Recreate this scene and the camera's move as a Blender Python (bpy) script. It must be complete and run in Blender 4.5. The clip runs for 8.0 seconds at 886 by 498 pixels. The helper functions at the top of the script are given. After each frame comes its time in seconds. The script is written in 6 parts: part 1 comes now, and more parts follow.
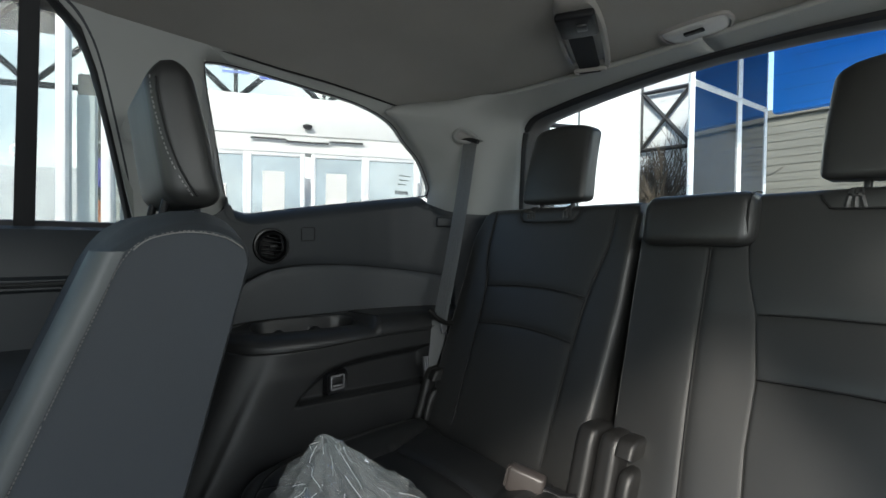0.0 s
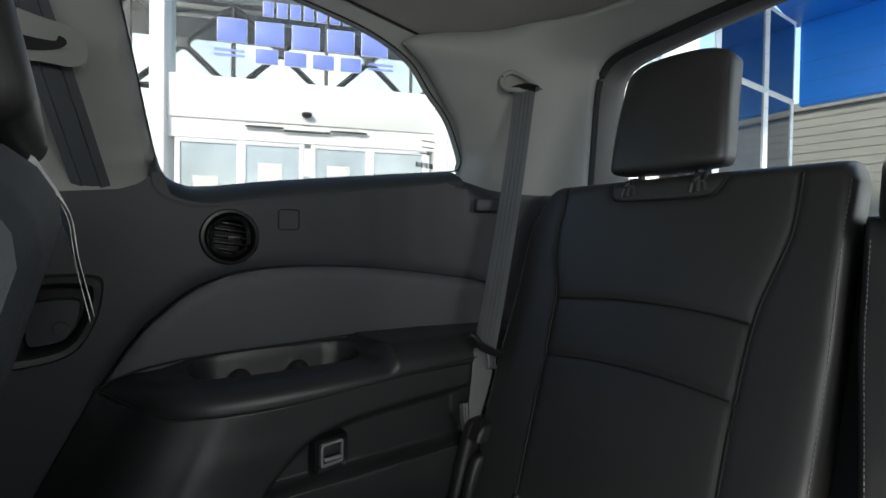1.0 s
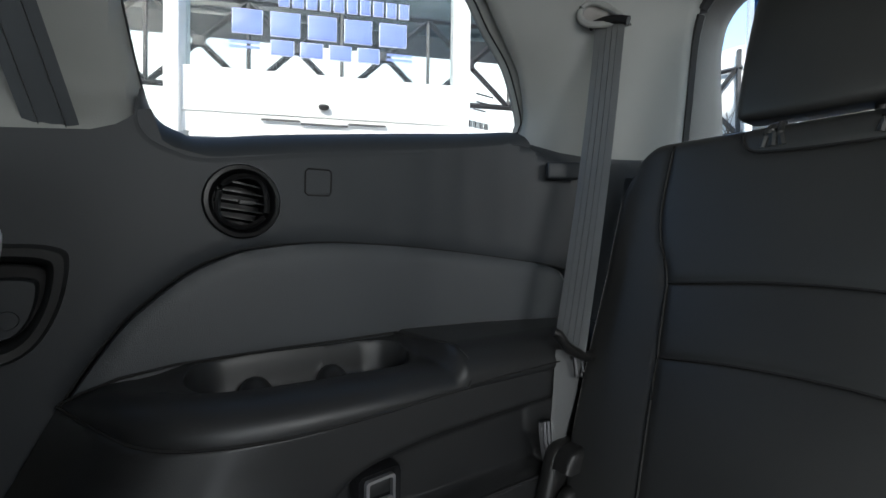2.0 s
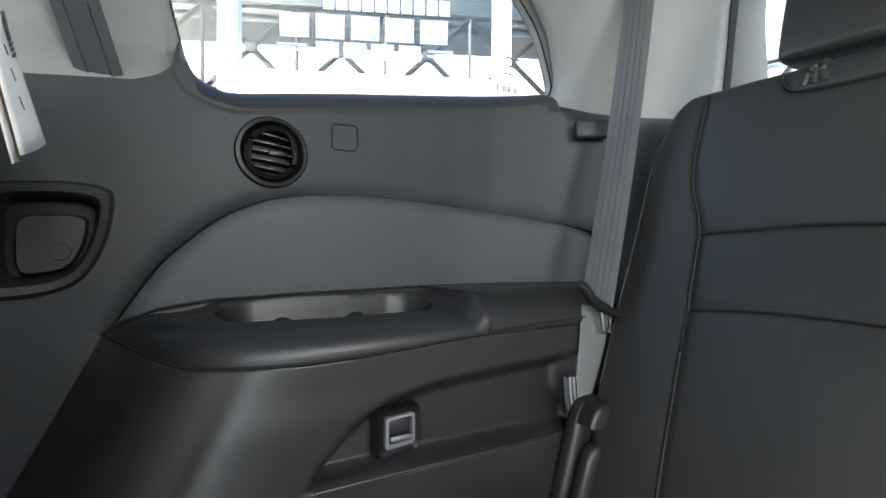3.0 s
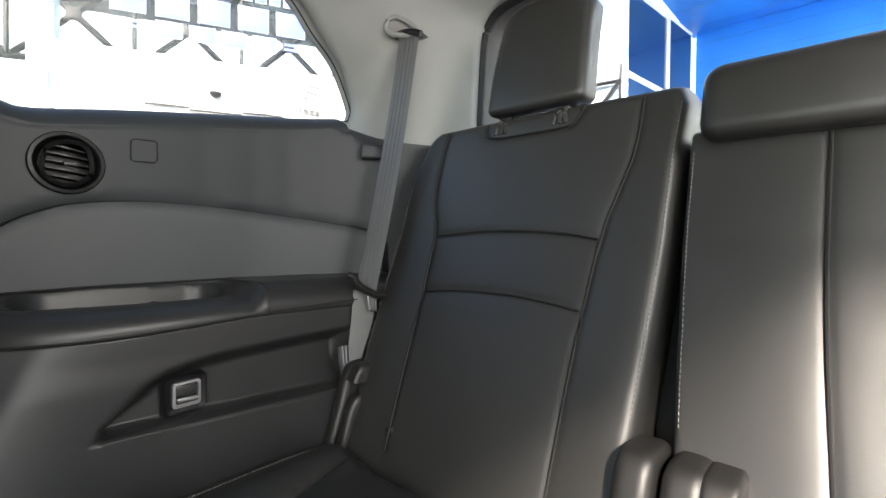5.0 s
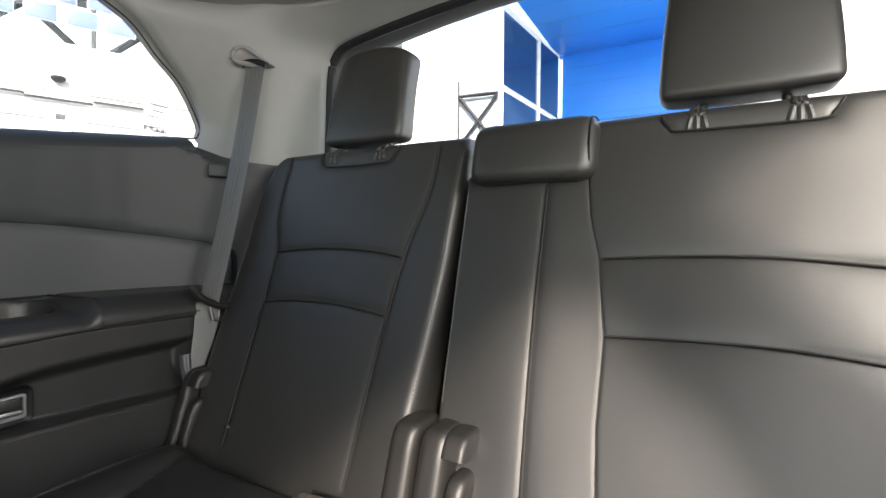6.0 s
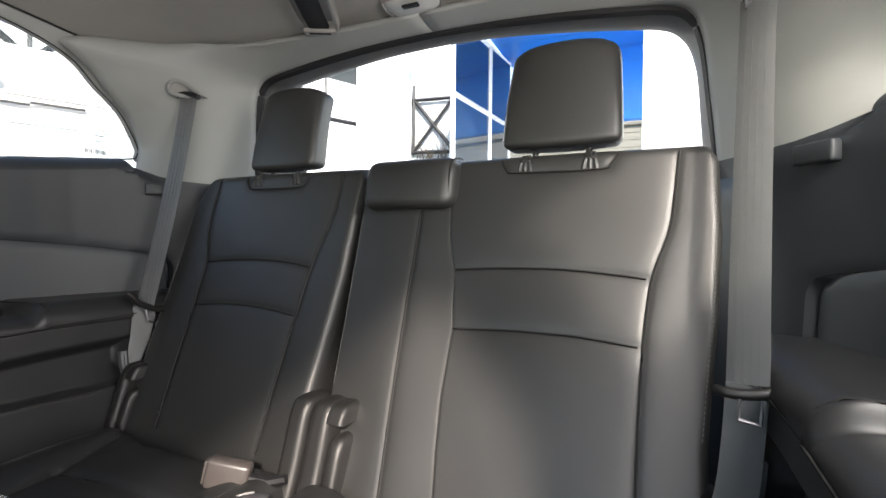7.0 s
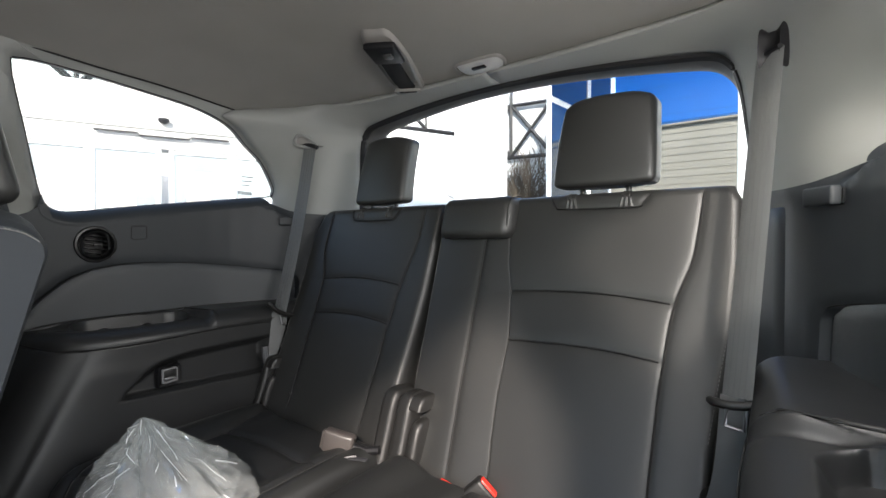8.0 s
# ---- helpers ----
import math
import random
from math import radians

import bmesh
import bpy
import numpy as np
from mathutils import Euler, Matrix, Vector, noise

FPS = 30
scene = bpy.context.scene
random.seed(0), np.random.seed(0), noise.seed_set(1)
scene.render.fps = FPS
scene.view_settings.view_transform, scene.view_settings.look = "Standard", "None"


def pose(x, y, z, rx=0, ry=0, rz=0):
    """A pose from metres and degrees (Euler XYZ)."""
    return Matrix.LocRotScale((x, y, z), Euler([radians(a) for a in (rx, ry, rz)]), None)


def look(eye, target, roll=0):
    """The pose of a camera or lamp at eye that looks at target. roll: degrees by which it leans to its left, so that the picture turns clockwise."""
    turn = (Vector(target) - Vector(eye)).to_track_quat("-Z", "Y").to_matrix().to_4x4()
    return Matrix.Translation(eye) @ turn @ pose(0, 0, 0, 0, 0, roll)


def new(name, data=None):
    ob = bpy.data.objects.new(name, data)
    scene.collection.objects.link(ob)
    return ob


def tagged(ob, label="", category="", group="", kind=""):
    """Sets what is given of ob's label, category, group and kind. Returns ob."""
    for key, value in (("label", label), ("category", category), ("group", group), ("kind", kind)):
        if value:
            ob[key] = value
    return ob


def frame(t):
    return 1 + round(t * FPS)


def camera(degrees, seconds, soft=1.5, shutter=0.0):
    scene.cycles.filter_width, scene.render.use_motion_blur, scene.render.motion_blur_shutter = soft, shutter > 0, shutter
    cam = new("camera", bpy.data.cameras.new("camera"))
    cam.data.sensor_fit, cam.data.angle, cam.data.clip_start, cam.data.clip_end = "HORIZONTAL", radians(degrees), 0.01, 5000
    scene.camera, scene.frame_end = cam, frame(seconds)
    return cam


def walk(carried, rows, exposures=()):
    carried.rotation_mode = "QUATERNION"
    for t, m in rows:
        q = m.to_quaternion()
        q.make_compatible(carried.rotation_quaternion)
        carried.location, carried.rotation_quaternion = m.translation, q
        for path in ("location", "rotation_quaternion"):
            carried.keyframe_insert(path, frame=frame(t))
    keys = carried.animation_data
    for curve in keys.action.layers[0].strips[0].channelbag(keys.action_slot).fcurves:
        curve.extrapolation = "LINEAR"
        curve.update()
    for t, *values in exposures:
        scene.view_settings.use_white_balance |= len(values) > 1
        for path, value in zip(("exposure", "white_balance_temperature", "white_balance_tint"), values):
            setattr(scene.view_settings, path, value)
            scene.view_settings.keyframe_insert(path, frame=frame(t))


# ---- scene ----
cam = camera(87.8, 8.0)
METRES, EYE, TILT, LEAN, TURN = 1.5, 1.3, -0.94, -0.778, 50.406
ROWS = [
    (0.0, 0.0, 0.0, 0.0, 0.0, 0.0, -0.0),
    (0.5, -0.0302, 0.1413, 0.0087, 0.17, 0.08, 0.01),
    (1.0, -0.0507, 0.2574, -0.0076, 0.38, 0.04, -0.06),
    (1.5, -0.0764, 0.3444, -0.0197, 0.95, 0.08, 0.13),
    (2.0, -0.1038, 0.3758, -0.0329, 2.04, 0.18, 0.13),
    (3.5, -0.0694, 0.3616, -0.0848, 8.82, 0.42, 0.15),
    (4.0, -0.0498, 0.3348, -0.0791, 5.62, 0.23, 0.13),
    (4.5, -0.0235, 0.3023, -0.0787, -0.58, -0.04, 0.23),
    (6.0, 0.056, 0.16, -0.0559, -21.46, -0.35, 0.46),
    (6.5, 0.066, 0.1021, -0.0518, -24.57, -0.36, 0.47),
    (7.0, 0.0852, 0.0214, -0.0418, -26.28, -0.34, 0.49),
    (7.5, 0.0925, -0.0578, -0.0165, -23.43, -0.24, 0.68),
    (8.0, 0.0867, -0.1063, -0.0117, -13.76, 0.12, 0.83),
]
EXPOSURES = [(0.0, 1.4, 6200, 5), (1.0, 1.45, 6300, 7), (2.2, 2.1, 6150, 8), (3.3, 3.25, 6350, 9), (4.5, 3.15, 6650, 10), (5.8, 2.68, 6800, 11), (7.0, 2.56, 6700, 12), (8.0, 2.17, 6500, 11)]
walk(cam, [(t, pose(0.375, 0, EYE, TILT, LEAN, TURN) @ pose(METRES * x, METRES * y, METRES * z, 90 + pitch, roll, yaw))
           for t, x, y, z, yaw, pitch, roll in ROWS], EXPOSURES)

# ---- light ----
SUN_DIR = Vector((0.520, -0.735, 0.480)).normalized()   # towards the sun
world = bpy.data.worlds.new("sky")
scene.world = world
world.use_nodes = True
wn = world.node_tree.nodes
sky = wn.new("ShaderNodeTexSky")
sky.sky_type, sky.sun_disc = "NISHITA", False
sky.sun_elevation = math.asin(SUN_DIR.z)
sky.sun_rotation = math.atan2(SUN_DIR.x, SUN_DIR.y)
world.node_tree.links.new(sky.outputs[0], wn["Background"].inputs[0])
wn["Background"].inputs[1].default_value = 0.15
sun_data = bpy.data.lights.new("sun", "SUN")
sun_data.energy, sun_data.angle, sun_data.color = 2.2, radians(5.0), (1.0, 0.89, 0.79)
sun = new("sun", sun_data)
sun.matrix_world = look((6, -6, 7), Vector((6, -6, 7)) - SUN_DIR)

# added lamps boosting sky light by the car's open east door and quarter window
for lamp_name, wide, tall, watts, at, to in (("door_skylight", 0.80, 0.55, 1.00, (0.80, -0.32, 1.40), (0.05, 0.40, 1.24)),
                                             ("window_skylight", 0.36, 0.22, 1.25, (0.705, 0.48, 1.52), (-0.5, 0.56, 1.12))):
    sky_data = bpy.data.lights.new(lamp_name, "AREA")
    sky_data.shape, sky_data.size, sky_data.size_y = "RECTANGLE", wide, tall
    sky_data.energy, sky_data.color = watts, (1.0, 0.975, 0.93)
    new(lamp_name, sky_data).matrix_world = look(at, to)


# ---- materials ----
def material(name, base, rough=0.5, metal=0.0, grain=0.0, grain_scale=600.0, stain=0.12, stain_scale=7.0, spec=0.5, vary=0.0, coat=0.0):
    m = bpy.data.materials.new(name)
    m.use_nodes = True
    nt = m.node_tree
    n, l = nt.nodes, nt.links
    b = n["Principled BSDF"]
    b.inputs["Roughness"].default_value = rough
    b.inputs["Metallic"].default_value = metal
    b.inputs["Specular IOR Level"].default_value = spec
    b.inputs["Coat Weight"].default_value = coat
    tc = n.new("ShaderNodeTexCoord")
    big = n.new("ShaderNodeTexNoise")
    big.inputs["Scale"].default_value, big.inputs["Detail"].default_value = stain_scale, 5
    l.new(tc.outputs["Object"], big.inputs["Vector"])
    fine = n.new("ShaderNodeTexNoise")
    fine.inputs["Scale"].default_value, fine.inputs["Detail"].default_value = grain_scale, 2
    l.new(tc.outputs["Object"], fine.inputs["Vector"])
    ramp = n.new("ShaderNodeMapRange")
    ramp.inputs["From Min"].default_value, ramp.inputs["From Max"].default_value = 0.3, 0.7
    ramp.inputs["To Min"].default_value, ramp.inputs["To Max"].default_value = 1 - stain, 1 + stain
    l.new(big.outputs[0], ramp.inputs[0])
    mul = n.new("ShaderNodeMixRGB")
    mul.blend_type, mul.inputs[0].default_value = "MULTIPLY", 1.0
    mul.inputs[1].default_value = (*base, 1)
    l.new(ramp.outputs[0], mul.inputs[2])
    l.new(mul.outputs[0], b.inputs["Base Color"])
    rr = n.new("ShaderNodeMapRange")
    rr.inputs["To Min"].default_value, rr.inputs["To Max"].default_value = max(0.02, rough - 0.08), min(1, rough + 0.08)
    l.new(big.outputs[0], rr.inputs[0])
    l.new(rr.outputs[0], b.inputs["Roughness"])
    if grain:
        bump = n.new("ShaderNodeBump")
        bump.inputs["Strength"].default_value, bump.inputs["Distance"].default_value = grain, 0.0006
        l.new(fine.outputs[0], bump.inputs["Height"])
        l.new(bump.outputs[0], b.inputs["Normal"])
    return m


def leather(name, base, rough=0.42):
    """Pebbled leather: fine cells and soft creases."""
    m = material(name, base, rough, 0, 0.0, stain=0.15, stain_scale=5.0, spec=0.6)
    n, l = m.node_tree.nodes, m.node_tree.links
    tc = n.new("ShaderNodeTexCoord")
    cells = n.new("ShaderNodeTexVoronoi")
    cells.inputs["Scale"].default_value = 520
    l.new(tc.outputs["Object"], cells.inputs["Vector"])
    soft = n.new("ShaderNodeTexNoise")
    soft.inputs["Scale"].default_value, soft.inputs["Detail"].default_value = 14, 3
    l.new(tc.outputs["Object"], soft.inputs["Vector"])
    b1 = n.new("ShaderNodeBump")
    b1.inputs["Strength"].default_value, b1.inputs["Distance"].default_value = 0.07, 0.0005
    l.new(cells.outputs["Distance"], b1.inputs["Height"])
    b2 = n.new("ShaderNodeBump")
    b2.inputs["Strength"].default_value, b2.inputs["Distance"].default_value = 0.14, 0.006
    l.new(soft.outputs[0], b2.inputs["Height"])
    l.new(b1.outputs[0], b2.inputs["Normal"])
    l.new(b2.outputs[0], n["Principled BSDF"].inputs["Normal"])
    return m


def clear(name, tint, rough=0.0, gloss=0.1):
    """A thin clear sheet: mostly let through, a little mirrored."""
    m = bpy.data.materials.new(name)
    m.use_nodes = True
    nt = m.node_tree
    nt.nodes.remove(nt.nodes["Principled BSDF"])
    tr, gl, mix, lw, pw, ma = (nt.nodes.new(k) for k in ("ShaderNodeBsdfTransparent", "ShaderNodeBsdfGlossy", "ShaderNodeMixShader", "ShaderNodeLayerWeight", "ShaderNodeMath", "ShaderNodeMath"))
    tr.inputs[0].default_value = (*tint, 1)
    gl.inputs["Roughness"].default_value = rough
    lw.inputs[0].default_value = 0.5
    pw.operation, ma.operation = "POWER", "MULTIPLY_ADD"
    pw.inputs[1].default_value = 4.0
    ma.inputs[1].default_value, ma.inputs[2].default_value = 0.7, gloss * 0.3
    nt.links.new(lw.outputs["Facing"], pw.inputs[0])
    nt.links.new(pw.outputs[0], ma.inputs[0])
    nt.links.new(ma.outputs[0], mix.inputs[0])
    nt.links.new(tr.outputs[0], mix.inputs[1])
    nt.links.new(gl.outputs[0], mix.inputs[2])
    nt.links.new(mix.outputs[0], nt.nodes["Material Output"].inputs[0])
    return m


def vinyl(name, tint, base):
    """Translucent coloured film on glass."""
    m = material(name, base, 0.4, stain=0.12, stain_scale=3.0)
    nt = m.node_tree
    out = nt.nodes["Material Output"]
    tr, mix = nt.nodes.new("ShaderNodeBsdfTransparent"), nt.nodes.new("ShaderNodeMixShader")
    tr.inputs[0].default_value = (*tint, 1)
    mix.inputs[0].default_value = 0.45
    nt.links.new(tr.outputs[0], mix.inputs[1])
    nt.links.new(nt.nodes["Principled BSDF"].outputs[0], mix.inputs[2])
    nt.links.new(mix.outputs[0], out.inputs[0])
    return m


def film(name):
    """Thin milky plastic film with glossy folds."""
    m = clear(name, (0.94, 0.96, 0.96), 0.06, 0.8)
    nt = m.node_tree
    out = nt.nodes["Material Output"]
    first = out.inputs[0].links[0].from_socket
    tl, mix = nt.nodes.new("ShaderNodeBsdfDiffuse"), nt.nodes.new("ShaderNodeMixShader")
    tl.inputs[0].default_value = (0.75, 0.78, 0.78, 1)
    mix.inputs[0].default_value = 0.18
    nt.links.new(first, mix.inputs[1])
    nt.links.new(tl.outputs[0], mix.inputs[2])
    nt.links.new(mix.outputs[0], out.inputs[0])
    return m


LEATHER = leather("black leather", (0.0178, 0.0180, 0.0174), 0.47)
# insert leather, darkened further to stand in for a shadow over the cushions
LEATHER_PERF = leather("shadow-darkened insert leather", (0.011, 0.0115, 0.0115), 0.5)
SEAT_SIDE = material("grey seat cover cloth", (0.027, 0.032, 0.038), 0.75, grain=0.5, grain_scale=900)
PANEL = material("charcoal grained plastic", (0.0265, 0.0297, 0.0333), 0.50, grain=0.22, grain_scale=900, stain=0.06, spec=0.30)
INSERT = material("charcoal cloth-textured insert", (0.041, 0.045, 0.0495), 0.5, grain=0.7, grain_scale=900, stain=0.06)
PLASTIC = material("black satin plastic", (0.018, 0.0185, 0.019), 0.40, grain=0.2, grain_scale=900, spec=0.45)
PLASTIC_DARK = material("deep black plastic", (0.008, 0.008, 0.009), 0.45, grain=0.3, spec=0.2)
HINGE_BLACK = material("black moulded hinge plastic", (0.010, 0.0098, 0.0095), 0.46, grain=0.3, grain_scale=800)
VENT_BLACK = material("satin black vent plastic", (0.005, 0.005, 0.0055), 0.34, spec=0.28)
TRIM = material("warm grey moulded trim", (0.225, 0.228, 0.218), 0.6, grain=0.5, grain_scale=800, stain=0.05)
GREY_TRIM = material("mid grey moulded ceiling trim", (0.20, 0.19, 0.178), 0.5, grain=0.4, grain_scale=800, stain=0.05)
HEADLINER = material("warm grey headliner cloth", (0.24, 0.228, 0.21), 0.95, grain=0.9, grain_scale=1200, stain=0.05)
WEBBING = material("grey woven belt webbing", (0.105, 0.108, 0.108), 0.5, grain=0.8, grain_scale=1500, stain=0.1)
WEBBING_DARK = material("dark grey woven rib", (0.095, 0.098, 0.098), 0.55, grain=0.8, grain_scale=1500)
WEBBING_BLACK = material("black woven belt webbing", (0.010, 0.010, 0.011), 0.7, grain=0.8, grain_scale=1500, spec=0.12)
RUBBER = material("black rubber seal", (0.012, 0.012, 0.013), 0.6, grain=0.3, spec=0.25)
STEEL = material("brushed steel", (0.20, 0.20, 0.21), 0.5, 1.0, stain=0.1)
SILVER = material("satin silver paint", (0.27, 0.27, 0.28), 0.38, 0.6, stain=0.04)
CHROME = material("satin chrome", (0.72, 0.72, 0.74), 0.22, 1.0, stain=0.04)
THREAD = material("pale grey sewing thread", (0.16, 0.157, 0.152), 0.8)
SEAM = material("dark seam", (0.006, 0.006, 0.006), 0.8)
RED = material("red release button", (0.62, 0.03, 0.02), 0.4)
PAPER = material("white paper label", (0.78, 0.77, 0.74), 0.8, stain=0.05)
INK = material("black printing ink", (0.03, 0.03, 0.035), 0.7)
GLASS = clear("window glass", (0.93, 0.96, 0.95), 0.0, 0.08)
PRIVACY = clear("tinted privacy glass", (0.70, 0.71, 0.705), 0.0, 0.08)
BAG = film("crumpled clear plastic film")
WHITE_WALL = material("white painted cladding", (0.82, 0.82, 0.8), 0.5, grain=0.2, stain=0.04, stain_scale=1.5)
STEEL_DARK = material("dark painted steel", (0.03, 0.03, 0.033), 0.5, stain=0.1)
ALU = material("white powder-coated aluminium", (0.78, 0.79, 0.8), 0.4, stain=0.04)
SOFFIT = material("bright blue painted soffit", (0.02, 0.23, 0.78), 0.45, stain=0.06, stain_scale=1.2)
STONE = material("beige lap siding", (0.145, 0.140, 0.120), 0.85, grain=0.4, grain_scale=60, stain=0.1, stain_scale=1.1)
SIGN_BLUE = vinyl("translucent blue sign vinyl", (0.60, 0.70, 1.0), (0.42, 0.53, 0.92))
SIGN_WHITE = material("white sign border", (0.85, 0.86, 0.88), 0.5, stain=0.03)
CONCRETE = material("pale concrete", (0.42, 0.41, 0.39), 0.9, grain=0.8, grain_scale=90, stain=0.2, stain_scale=0.8)
CARPET = material("dark grey carpet", (0.02, 0.02, 0.021), 0.95, grain=1.0, grain_scale=700)
# pale blotchy tone stands in for clouds mirrored in the door panes
DOOR_GLASS = material("cloud-toned door glass", (0.56, 0.61, 0.64), 0.05, 0.75, stain=0.25, stain_scale=1.6)
FACADE_GLASS = material("tinted facade glass", (0.018, 0.032, 0.055), 0.03, 0.0, spec=1.0, stain=0.02, coat=1.0)
PALE = material("pale hazy wall", (0.62, 0.64, 0.66), 0.8, stain=0.05, stain_scale=0.7)
BARK = material("grey bark", (0.12, 0.1, 0.08), 0.9, grain=0.5, grain_scale=120)


# ---- mesh helpers ----
def mesh_object(name, bm, mat, smooth=40):
    bmesh.ops.recalc_face_normals(bm, faces=bm.faces)
    me = bpy.data.meshes.new(name)
    bm.to_mesh(me)
    bm.free()
    me.materials.append(mat)
    if smooth:
        me.polygons.foreach_set("use_smooth", [True] * len(me.polygons))
        me.set_sharp_from_angle(angle=radians(smooth))
    return new(name, me)


def part(name, bm, mat, parent, label="", smooth=40):
    ob = mesh_object(name, bm, mat, smooth)
    ob.parent = parent
    ob.matrix_parent_inverse = parent.matrix_world.inverted()
    if label:
        tagged(ob, label)
    return ob


def empty(name, at, label, category, group="", kind=""):
    ob = new(name)
    ob.location = at
    ob.matrix_world = Matrix.Translation(at)
    ob.empty_display_size = 0.05
    return tagged(ob, label, category, group, kind)


def thing(name, bm, mat, label, category, group="", kind="", smooth=40):
    return tagged(mesh_object(name, bm, mat, smooth), label, category, group, kind)


def sstep(t):
    t = min(1.0, max(0.0, t))
    return t * t * (3 - 2 * t)


def lin(pts, v):
    """Piecewise linear value at v of a list of (v, value)."""
    if v <= pts[0][0]:
        return pts[0][1]
    for (a, p), (b, q) in zip(pts, pts[1:]):
        if v <= b:
            return p + (q - p) * (v - a) / (b - a)
    return pts[-1][1]


def spline(pts, n=8, closed=False):
    """Catmull-Rom through the points (tuples of any length)."""
    out, k = [], len(pts)
    for i in range(k if closed else k - 1):
        if closed:
            p = [pts[(i + j) % k] for j in (-1, 0, 1, 2)]
        else:
            p = [pts[min(k - 1, max(0, i + j))] for j in (-1, 0, 1, 2)]
        for s in range(n):
            t = s / n
            out.append(tuple(0.5 * (2 * b + (c - a) * t + (2 * a - 5 * b + 4 * c - d) * t * t + (3 * b - a - 3 * c + d) * t ** 3)
                             for a, b, c, d in zip(*p)))
    if not closed:
        out.append(tuple(pts[-1]))
    return out


def seg_dist(x, y, line):
    best = 9.0
    for (ax, ay), (bx, by) in zip(line, line[1:]):
        dx, dy = bx - ax, by - ay
        t = ((x - ax) * dx + (y - ay) * dy) / (dx * dx + dy * dy + 1e-12)
        t = min(1, max(0, t))
        best = min(best, (x - ax - t * dx) ** 2 + (y - ay - t * dy) ** 2)
    return math.sqrt(best)


def inside(x, y, loop):
    hit = False
    for (ax, ay), (bx, by) in zip(loop, loop[1:] + loop[:1]):
        if (ay > y) != (by > y) and x < (bx - ax) * (y - ay) / (by - ay) + ax:
            hit = not hit
    return hit


def sheet(bm, outer, holes, place, step, thick=None, extra=()):
    """A triangulated sheet over a 2D outline with holes; place(u, v) gives the 3D point. thick: offset vector for a second skin and rims."""
    from mathutils.geometry import delaunay_2d_cdt
    pts, edges = [], []
    for loop in [outer] + holes:
        s = len(pts)
        pts += [Vector(p) for p in loop]
        edges += [(s + i, s + (i + 1) % len(loop)) for i in range(len(loop))]
    us, vs = [p[0] for p in outer], [p[1] for p in outer]
    u = min(us) + step * 0.5
    loops = [outer] + holes
    closed = [lp + lp[:1] for lp in loops]
    while u < max(us):
        v = min(vs) + step * 0.5
        while v < max(vs):
            if inside(u, v, outer) and not any(inside(u, v, h) for h in holes) and min(seg_dist(u, v, c) for c in closed) > step * 0.45:
                pts.append(Vector((u, v)))
            v += step
        u += step
    pts += [Vector(p) for p in extra if inside(p[0], p[1], outer) and not any(inside(p[0], p[1], h) for h in holes)]
    co, ed, fa, *_ = delaunay_2d_cdt(pts, edges, [], 0, 1e-6)
    keep = []
    for f in fa:
        cx, cy = sum(co[i].x for i in f) / len(f), sum(co[i].y for i in f) / len(f)
        if inside(cx, cy, outer) and not any(inside(cx, cy, h) for h in holes):
            keep.append(f)
    used = sorted({i for f in keep for i in f})
    front = {i: bm.verts.new(place(co[i].x, co[i].y)) for i in used}
    made = [bm.faces.new([front[i] for i in f]) for f in keep]
    if thick:
        t = Vector(thick)
        back = {i: bm.verts.new(front[i].co + t) for i in used}
        count = {}
        for f in keep:
            bm.faces.new([back[i] for i in reversed(f)])
            for a, b in zip(f, f[1:] + f[:1]):
                count[frozenset((a, b))] = count.get(frozenset((a, b)), []) + [(a, b)]
        for k, v in count.items():
            if len(v) == 1:
                a, b = v[0]
                bm.faces.new((front[b], front[a], back[a], back[b]))
    return made


def grid(bm, rows, wrap=False):
    """Faces between rows of points."""
    vs = [[bm.verts.new(p) for p in r] for r in rows]
    for a, b in zip(vs, vs[1:]):
        k = len(a)
        for i in range(k if wrap else k - 1):
            j = (i + 1) % k
            bm.faces.new((a[i], a[j], b[j], b[i]))
    return vs


def tube(bm, path, r, sides=6, closed=False, squash=1.0):
    """A tube of radius r along a path."""
    path = [Vector(p) for p in path]
    rings, n = [], len(path)
    for i, p in enumerate(path):
        a = path[(i - 1) % n] if closed or i else p
        b = path[(i + 1) % n] if closed or i < n - 1 else p
        d = (b - a).normalized() if (b - a).length > 1e-9 else Vector((0, 0, 1))
        s = d.cross(Vector((0, 0, 1)) if abs(d.z) < 0.9 else Vector((0, 1, 0))).normalized()
        w = s.cross(d)
        rings.append([p + (s * math.cos(q) + w * math.sin(q) * squash) * r for q in (2 * math.pi * k / sides for k in range(sides))])
    if closed:
        rings.append(rings[0])
    vs = grid(bm, rings, True)
    if not closed:
        bm.faces.new(vs[0][::-1])
        bm.faces.new(vs[-1])
    return vs


def box(bm, lo, hi, bevel=0.0, segs=3, m=None):
    """A box between two corners with rounded edges; m moves it."""
    r = bmesh.ops.create_cube(bm, size=1)
    c, s = (Vector(lo) + Vector(hi)) / 2, Vector(hi) - Vector(lo)
    bmesh.ops.transform(bm, matrix=Matrix.Translation(c) @ Matrix.Diagonal((*s, 1)), verts=r["verts"])
    vs = r["verts"]
    if bevel:
        es = list({e for v in vs for e in v.link_edges})
        g = bmesh.ops.bevel(bm, geom=vs + es, offset=bevel, segments=segs, profile=0.5, affect="EDGES", clamp_overlap=True)
        vs = list({v for f in g["faces"] for v in f.verts} | {v for v in vs if v.is_valid})
    if m is not None:
        bmesh.ops.transform(bm, matrix=m, verts=vs)
    return vs


